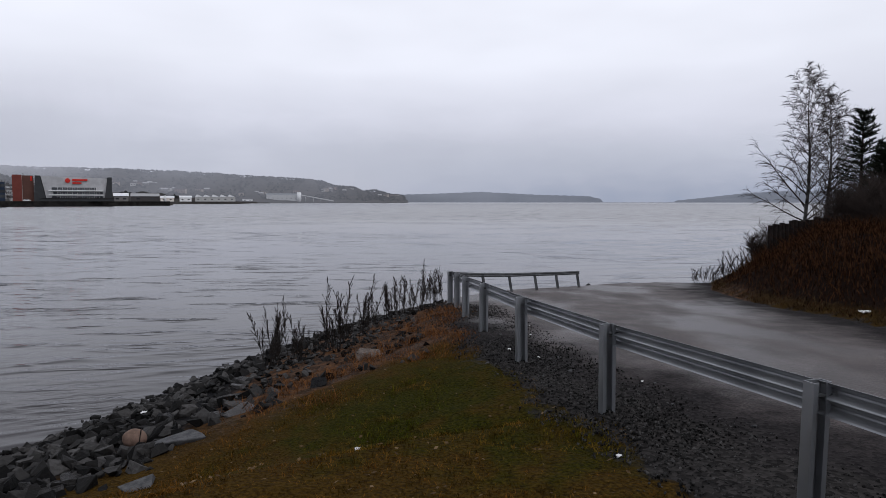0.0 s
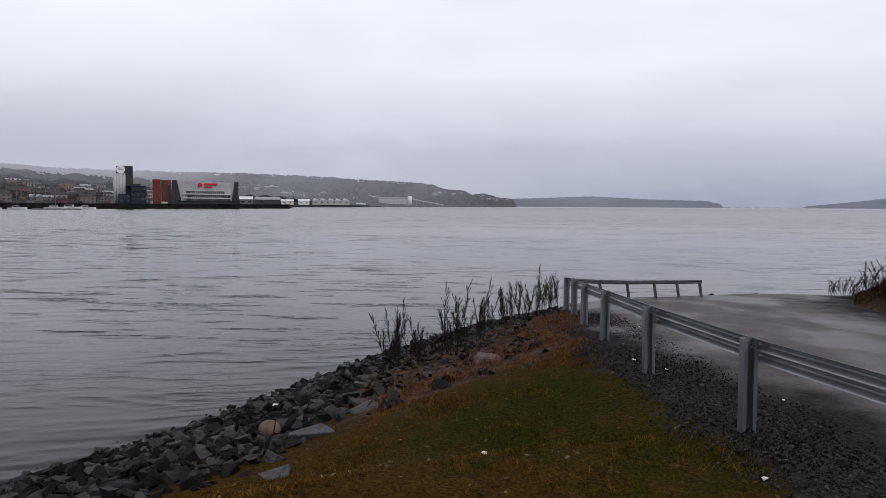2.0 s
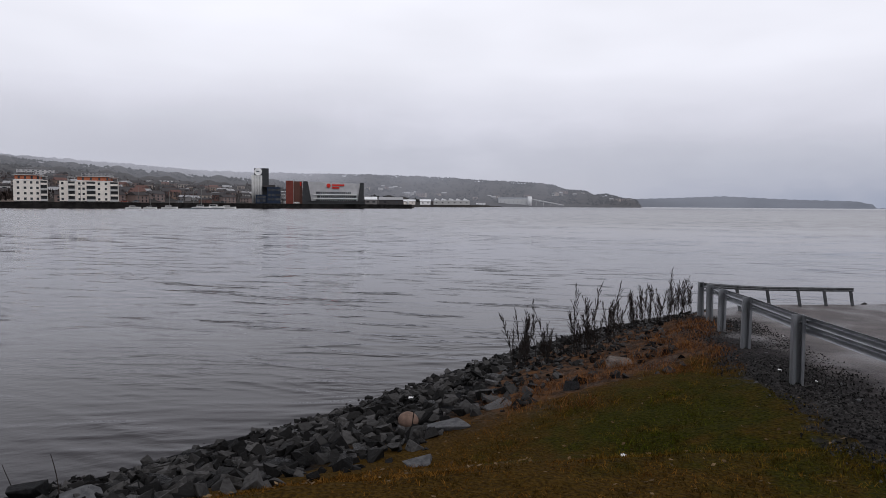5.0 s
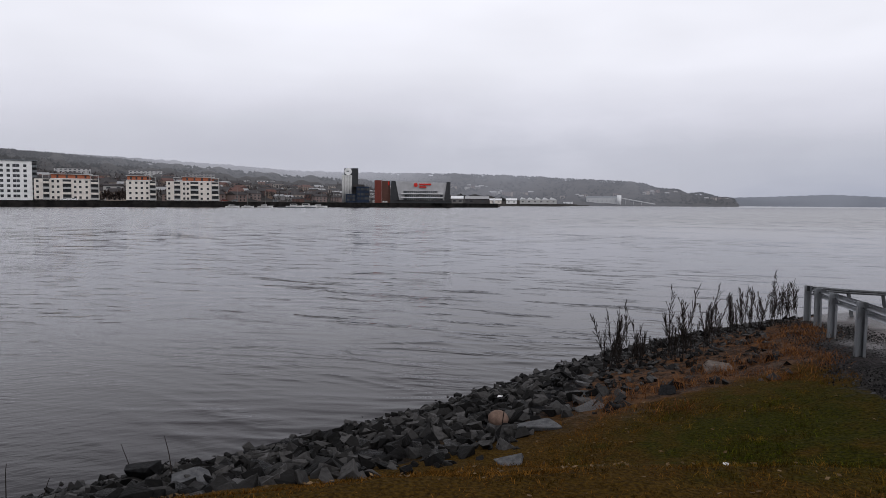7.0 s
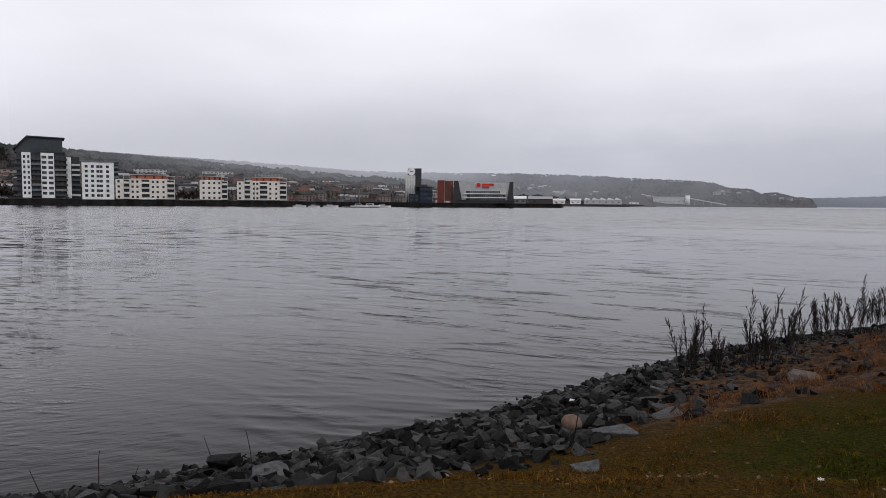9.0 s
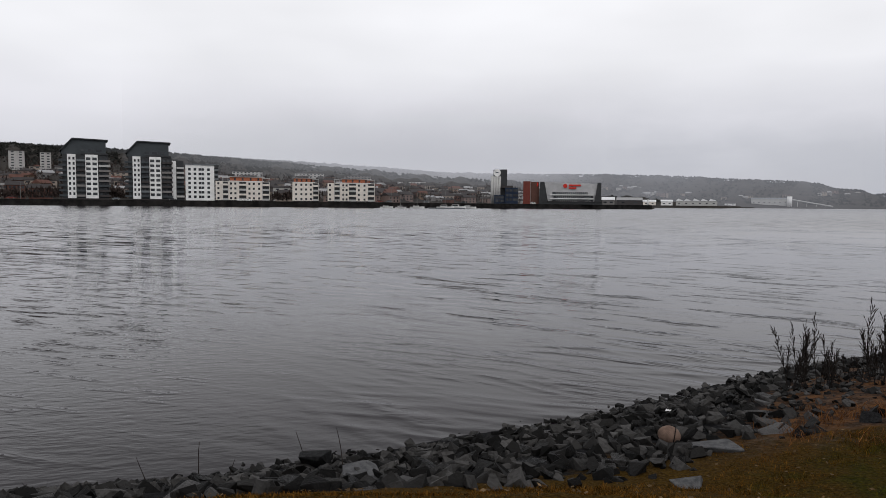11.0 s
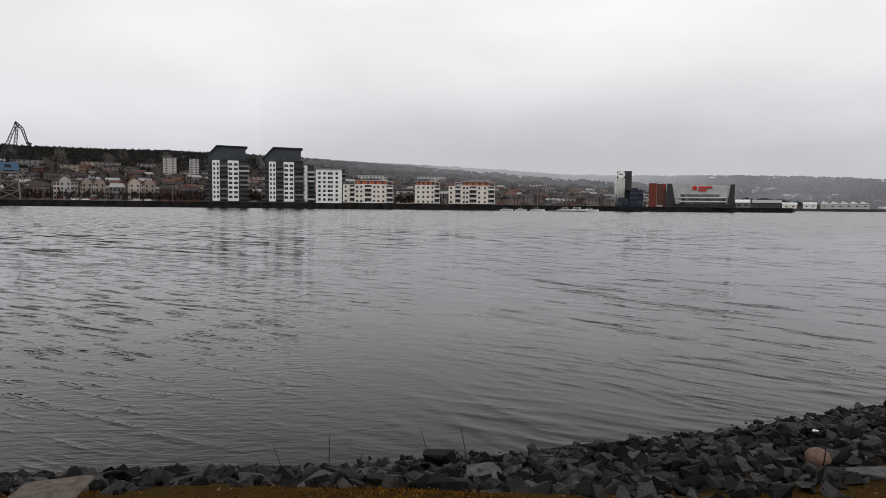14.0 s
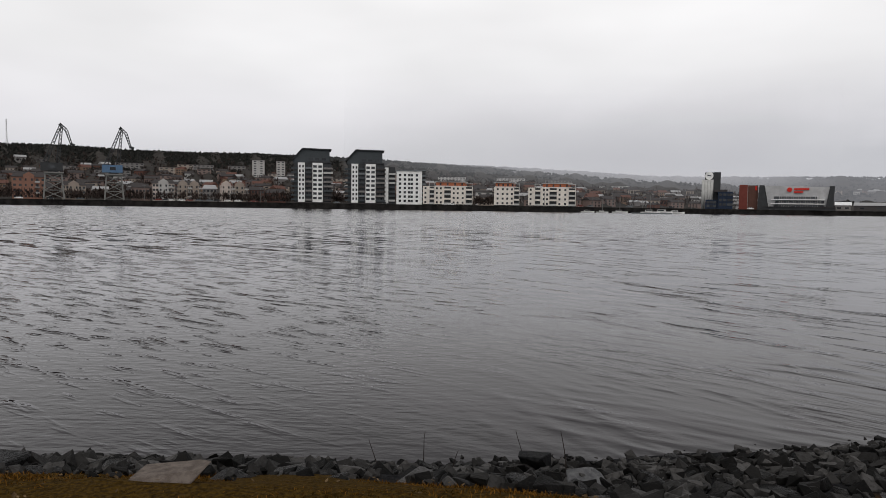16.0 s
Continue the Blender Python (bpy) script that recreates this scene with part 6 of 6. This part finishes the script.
def tube(pts, radii_, sides=8):
    """One closed tube through the points."""
    vs, fs = [], []
    for k, (p, r) in enumerate(zip(pts, radii_)):
        for q in range(sides):
            a = 6.2832 * q / sides
            vs.append((p[0] + math.cos(a) * r, p[1] + math.sin(a) * r, p[2]))
    for k in range(len(pts) - 1):
        for q in range(sides):
            fs.append((k * sides + q, k * sides + (q + 1) % sides, (k + 1) * sides + (q + 1) % sides, (k + 1) * sides + q))
    fs.append(tuple(range((len(pts) - 1) * sides, len(pts) * sides)))
    return vs, fs


def grow(vs, fs, p, d, L, r, level, rr, droop):
    """A branch that forks twice; the outer twigs are short and hang."""
    n = 5 if level < 3 else 3
    for k in range(n):
        q = p + d * L / n
        limb(vs, fs, p, q, r * (1 - 0.75 * k / n), r * (1 - 0.75 * (k + 1) / n), 4 if level < 2 else 3)
        if level < 3 and k >= 1:
            for _ in range((0, 3, 3)[level]):
                a = rr.uniform(0, 6.28)
                e = (d * 1.0 + Vector((math.cos(a), math.sin(a), rr.uniform(-0.2, 0.35))) * 0.85).normalized()
                fork = min(max(L * rr.uniform(0.24, 0.42), 0.22), 0.75) if droop else L * rr.uniform(0.38, 0.62)
                grow(vs, fs, p.lerp(q, rr.random()), e, fork, max(r * 0.36, 0.0062), level + 1, rr, droop)
        p = q
        d = (d + Vector((rr.uniform(-0.14, 0.14), rr.uniform(-0.14, 0.14), rr.uniform(-0.08, 0.12) - (droop * 0.7 * (k + 1) / n if level >= 2 else 0)))).normalized()


def birch(px, py, top, seed, label, extra=()):
    rr = random.Random(seed)
    z = height(px, py)
    H = top - z
    b = tagged(new("birch"), label, "tree", "birches on the bank")
    b.matrix_basis = pose(px, py, z)
    vs, fs = [], []
    vs, fs = tube([(math.sin(k * 0.7 + seed) * 0.05, math.cos(k * 0.5) * 0.05, H * k / 14 - 0.2 * (k == 0)) for k in range(15)], [0.105 * (1 - k / 14.5) for k in range(15)])
    me = bpy.data.meshes.new("trunk")
    me.from_pydata(vs, [], fs)
    me.materials.append(M_BARK)
    me.shade_smooth()
    piece("trunk", me, b, Matrix())
    vs, fs = [], []
    for k in range(34):
        u = 0.24 + 0.74 * (k / 34) ** 0.9
        a = k * 2.4 + rr.uniform(-0.4, 0.4)
        e = Vector((math.cos(a), math.sin(a), rr.uniform(0.95, 1.6))).normalized()
        grow(vs, fs, Vector((0, 0, H * u)), e, H * (0.29 * (1 - u) + 0.09) * rr.uniform(0.7, 1.15), 0.032 * (1.15 - u), 1, rr, 0.5)
    for u, ex, ey, ez, L in extra:
        grow(vs, fs, Vector((0, 0, H * u)), Vector((ex, ey, ez)).normalized(), L, 0.035, 1, rr, 0.6)
    me = bpy.data.meshes.new("crown")
    me.from_pydata(vs, [], fs)
    me.materials.append(M_TWIG)
    piece("crown", me, b, Matrix())
    return b


D = 34
birch(*out(-28.5, D)[:2], 7.2, 3, "bare birch with long drooping twigs on the bank", [(0.29, -0.62, 0.33, 0.85, 3.3), (0.21, -0.8, 0.42, 0.42, 2.6), (0.25, -0.75, 0.4, 0.65, 2.4), (0.22, 0.75, -0.4, 0.6, 1.3), (0.36, -0.7, 0.4, 0.7, 2.0)])
birch(*out(-29.9, D)[:2], 6.1, 8, "bare birch with a bushy crown on the bank", [(0.3, 0.8, -0.4, 0.7, 1.9), (0.45, 0.7, -0.4, 0.7, 1.7), (0.4, 0.75, -0.4, 0.5, 1.6)])


def conifer(px, py, top, wide, seed, label):
    rr = random.Random(seed)
    z = height(px, py)
    H = top - z
    b = tagged(new("conifer"), label, "tree", "conifers on the bank")
    b.matrix_basis = pose(px, py, z)
    vs, fs = [], []
    limb(vs, fs, (0, 0, -0.2), (0, 0, H * 0.98), 0.11, 0.015, 8)
    me = bpy.data.meshes.new("trunk")
    me.from_pydata(vs, [], fs)
    me.materials.append(M_TIMBER)
    piece("trunk", me, b, Matrix())
    vs, fs = [], []
    tiers = 24
    for k in range(tiers * 6):
        u = 0.06 + 0.93 * ((k // 6) + rr.uniform(-0.5, 0.5)) / tiers
        a = k * 1.047 + (k // 6) * 0.6 + rr.uniform(-0.35, 0.35)
        L = wide * (1.06 - u) ** 0.85 * rr.uniform(0.55, 1.12) + 0.12
        d = Vector((math.cos(a), math.sin(a), -0.02 + 0.45 * u * u))
        p = Vector((0, 0, H * u))
        n = 6
        for q in range(n):
            w = p + d.normalized() * L / n
            limb(vs, fs, p, w, 0.014, 0.011, 3)
            for _ in range(20 if q > 0 else 8):
                c = p.lerp(w, rr.random())
                e = Vector((rr.uniform(-1, 1), rr.uniform(-1, 1), rr.uniform(-0.25, 0.75))) + d * 0.8
                e.normalize()
                s = e.cross(Vector((rr.uniform(-1, 1), rr.uniform(-1, 1), 1))).normalized() * rr.uniform(0.008, 0.018)
                t = c + e * rr.uniform(0.07, 0.19)
                o = len(vs)
                vs += [tuple(c - s * 0.4), tuple(c.lerp(t, 0.5) + s), tuple(t), tuple(c.lerp(t, 0.5) - s)]
                fs.append((o, o + 1, o + 2, o + 3))
            p = w
            d.z += 0.045
    me = bpy.data.meshes.new("crown")
    me.from_pydata(vs, [], fs)
    me.materials.append(M_NEEDLE)
    piece("crown", me, b, Matrix())
    return b


conifer(*out(-31.9, 31)[:2], 5.2, 1.5, 4, "ragged dark conifer on the bank beside the birches")
conifer(*out(-33.4, 27)[:2], 3.3, 1.15, 6, "small dark conifer on the bank")
conifer(*out(-33.3, 34)[:2], 4.2, 1.2, 9, "dark conifer on the bank")
conifer(*out(-34.8, 26)[:2], 3.6, 1.3, 12, "dark conifer on the bank")

# bare bushes between the trees
def bush(px, py, h, seed):
    rr = random.Random(seed)
    b = tagged(new("bare_bush"), "bare dark bush with thin upright twigs on the bank", "bush", "bare bushes")
    b.matrix_basis = pose(px, py, height(px, py))
    vs, fs = [], []
    for k in range(16):
        a = rr.uniform(0, 6.28)
        grow(vs, fs, Vector((math.cos(a) * 0.15, math.sin(a) * 0.15, -0.05)), Vector((math.cos(a) * 0.45, math.sin(a) * 0.45, 1)).normalized(), h * rr.uniform(0.6, 1.05), 0.014, 1, rr, 0.0)
    me = bpy.data.meshes.new("crown")
    me.from_pydata(vs, [], fs)
    me.materials.append(M_TWIG)
    piece("crown", me, b, Matrix())


for k, (az, d, h) in enumerate(((-26.2, 30, 1.1), (-27.3, 30, 1.4), (-30.6, 30, 1.3), (-32.3, 28, 1.6), (-33.2, 24, 1.5), (-34.0, 22, 1.4), (-31.5, 27, 1.2), (-25.6, 25.5, 0.8))):
    bush(*out(az, d)[:2], h, 60 + k)

# old pile wall
wall = tagged(new("pile_wall"), "row of black weathered timber piles standing in the bank", "pile wall")
for k in range(20):
    u = k / 19
    px, py = out(-26.15 - 5.2 * u, 23.8 + 2.2 * u)[:2]
    top = 0.86 + 0.35 * u + rng.uniform(-0.04, 0.06)
    bm = bmesh.new()
    g = height(px, py)
    bar(bm, (0, 0, -0.4), (0, 0, max(top - g, 0.3)), 0.085, 9, 0.08)
    ob = part("pile", bm, M_TIMBER, wall)
    ob.matrix_basis = pose(px, py, g, rng.uniform(-2, 2), rng.uniform(-2, 2), 0)

# ---- stones that stand out, a buoy, litter, twigs ----
def boulder(name, px, py, s, sx, sz, seed, material, label, turn=0):
    me = rock_mesh(seed, 12, sz).copy()
    me.materials.clear()
    me.materials.append(material)
    ob = tagged(new(name, me), label, "stone")
    ob.matrix_basis = pose(px, py, height(px, py) + s * sz * 0.22, 3, -4, turn) @ Matrix.Diagonal((s * sx, s, s, 1))
    return ob


boulder("flat_stone", -2.69, 6.62, 0.42, 1.35, 0.28, 501, M_PALESTONE, "pale flat stone lying at the edge of the turf", 20)
boulder("flat_stone", -2.50, 5.38, 0.30, 1.1, 0.22, 511, M_PALESTONE, "pale flat stone lying in the turf", 40)
boulder("pale_block", -4.97, 3.87, 0.46, 1.6, 0.32, 503, M_PALESTONE, "pale angular block among darker stones", -40)
boulder("dark_block", -6.15, 4.3, 0.36, 1.0, 0.85, 504, M_DARKROCK, "black pointed stone at the waterline", 30)
boulder("broad_stone", -4.95, 0.44, 0.36, 1.3, 0.30, 505, M_TANSTONE, "broad brownish-pale stone at the edge of the turf", 60)
boulder("dark_block", -1.53, 8.05, 0.21, 1.1, 0.7, 506, M_DARKROCK, "black stone at the edge of the turf", 10)
boulder("flat_stone", -1.06, 9.44, 0.38, 1.2, 0.35, 507, M_TANSTONE, "brownish-pale stone amid rust-coloured grass", 15)

buoy = tagged(new("buoy"), "round faded tan buoy with a dark strap among stones", "buoy")
bm = bmesh.new()
bmesh.ops.create_uvsphere(bm, u_segments=20, v_segments=12, radius=0.14)
for v in bm.verts:
    v.co.x *= 1.2
    v.co *= 1 + 0.03 * noise.noise(v.co * 9)
part("body", bm, M_BUOY, buoy, smooth=True)
bm = bmesh.new()
for k in range(20):
    a0, a1 = 6.2832 * k / 20, 6.2832 * (k + 1) / 20
    bar(bm, (0.07, math.cos(a0) * 0.134, math.sin(a0) * 0.134), (0.07, math.cos(a1) * 0.134, math.sin(a1) * 0.134), 0.008, 5)
part("strap", bm, M_TIMBER, buoy, "dark strap")
buoy.matrix_basis = pose(-3.27, 6.92, height(-3.27, 6.92) + 0.075, 0, 8, 20) @ Matrix.Scale(0.74, 4)


def scrap(px, py, z, s, label, seed):
    rr = random.Random(seed)
    bm = bmesh.new()
    bmesh.ops.create_grid(bm, x_segments=6, y_segments=5, size=s)
    for v in bm.verts:
        v.co += Vector((rr.uniform(-0.2, 0.2) * s, rr.uniform(-0.2, 0.2) * s, abs(rr.uniform(0, 0.6)) * s))
    bmesh.ops.solidify(bm, geom=bm.faces[:], thickness=0.004)
    ob = tagged(new("plastic_scrap", mesh_of("plastic_scrap", bm, M_LITTER)), label, "litter")
    ob.matrix_basis = pose(px, py, z, 0, 0, rr.uniform(0, 360))


scrap(7.2, 11.3, height(7.2, 11.3) + 0.04, 0.075, "crumpled white plastic scrap at the foot of the bank", 1)
scrap(-0.68, 5.19, height(-0.68, 5.19) + 0.02, 0.022, "tiny white scrap lying in the turf", 2)
scrap(-3.84, 8.4, -1.1, 0.032, "white plastic scrap caught among stones", 3)

for k, (px, py, h, lx, ly) in enumerate(((-6.75, 3.3, 0.5, 0.02, -0.05), (-6.5, 3.45, 0.32, 0.1, 0.1), (-6.25, 4.35, 0.5, -0.2, -0.12), (-5.3, 3.95, 0.55, -0.02, -0.03), (-7.0, 2.9, 0.4, -0.15, -0.1))):
    rr = random.Random(80 + k)
    vs, fs = [], []
    b = tagged(new("sapling"), "thin bare sapling between stones at the waterline", "sapling", "saplings")
    b.matrix_basis = pose(px, py, height(px, py))
    d = Vector((lx, ly, 0.5)).normalized()
    p = Vector((0, 0, -0.05))
    line = [p]
    for q in range(6):
        p = p + d * h / 6
        line.append(p)
        d = (d + Vector((rr.uniform(-0.1, 0.1), rr.uniform(-0.1, 0.1), 0))).normalized()
    vs, fs = tube(line, [0.0065 - 0.0006 * q for q in range(7)], 5)
    me = bpy.data.meshes.new("stem")
    me.from_pydata(vs, [], fs)
    me.materials.append(M_STALK)
    piece("stem", me, b, Matrix())

# loose gravel beside the guardrail
vs, fs = [], []
for k in range(15000):
    i = rng.randrange(1, len(RAIL) - 1)
    u = rng.random()
    px = RAIL[i][0] + (RAIL[i + 1][0] - RAIL[i][0]) * u + rng.triangular(-0.7, 1.0, 0.15)
    py = RAIL[i][1] + (RAIL[i + 1][1] - RAIL[i][1]) * u
    s = rng.triangular(0.010, 0.034, 0.014)
    m = pose(px, py, max(height(px, py), float(np.interp(py, SLOPE_Y, SLOPE_Z)) - 0.05) + 0.012, rng.uniform(0, 360), rng.uniform(0, 360), rng.uniform(0, 360))
    co, faces = small[k % 6]
    o = len(vs)
    vs += [tuple(m @ Vector(c * s)) for c in co]
    fs += [tuple(q + o for q in f) for f in faces]
joined("gravel", vs, fs, M_RUBBLE, "loose dark gravel along the guardrail", "gravel")
# pale chips in it
for k in range(26):
    i = rng.randrange(1, 6)
    u = rng.random()
    px = RAIL[i][0] + (RAIL[i + 1][0] - RAIL[i][0]) * u + rng.uniform(-0.6, 1.0)
    py = RAIL[i][1] + (RAIL[i + 1][1] - RAIL[i][1]) * u
    me = ROCKS[k % 14].copy()
    me.materials.clear()
    me.materials.append(M_PALESTONE if k % 3 else M_LITTER)
    ob = tagged(new("pale_pebble", me), "small pale pebble in the gravel", "pebble", "pale pebbles")
    s = rng.uniform(0.025, 0.06)
    ob.matrix_basis = pose(px, py, float(np.interp(py, SLOPE_Y, SLOPE_Z)) + 0.01, 0, 0, rng.uniform(0, 360)) @ Matrix.Scale(s, 4)
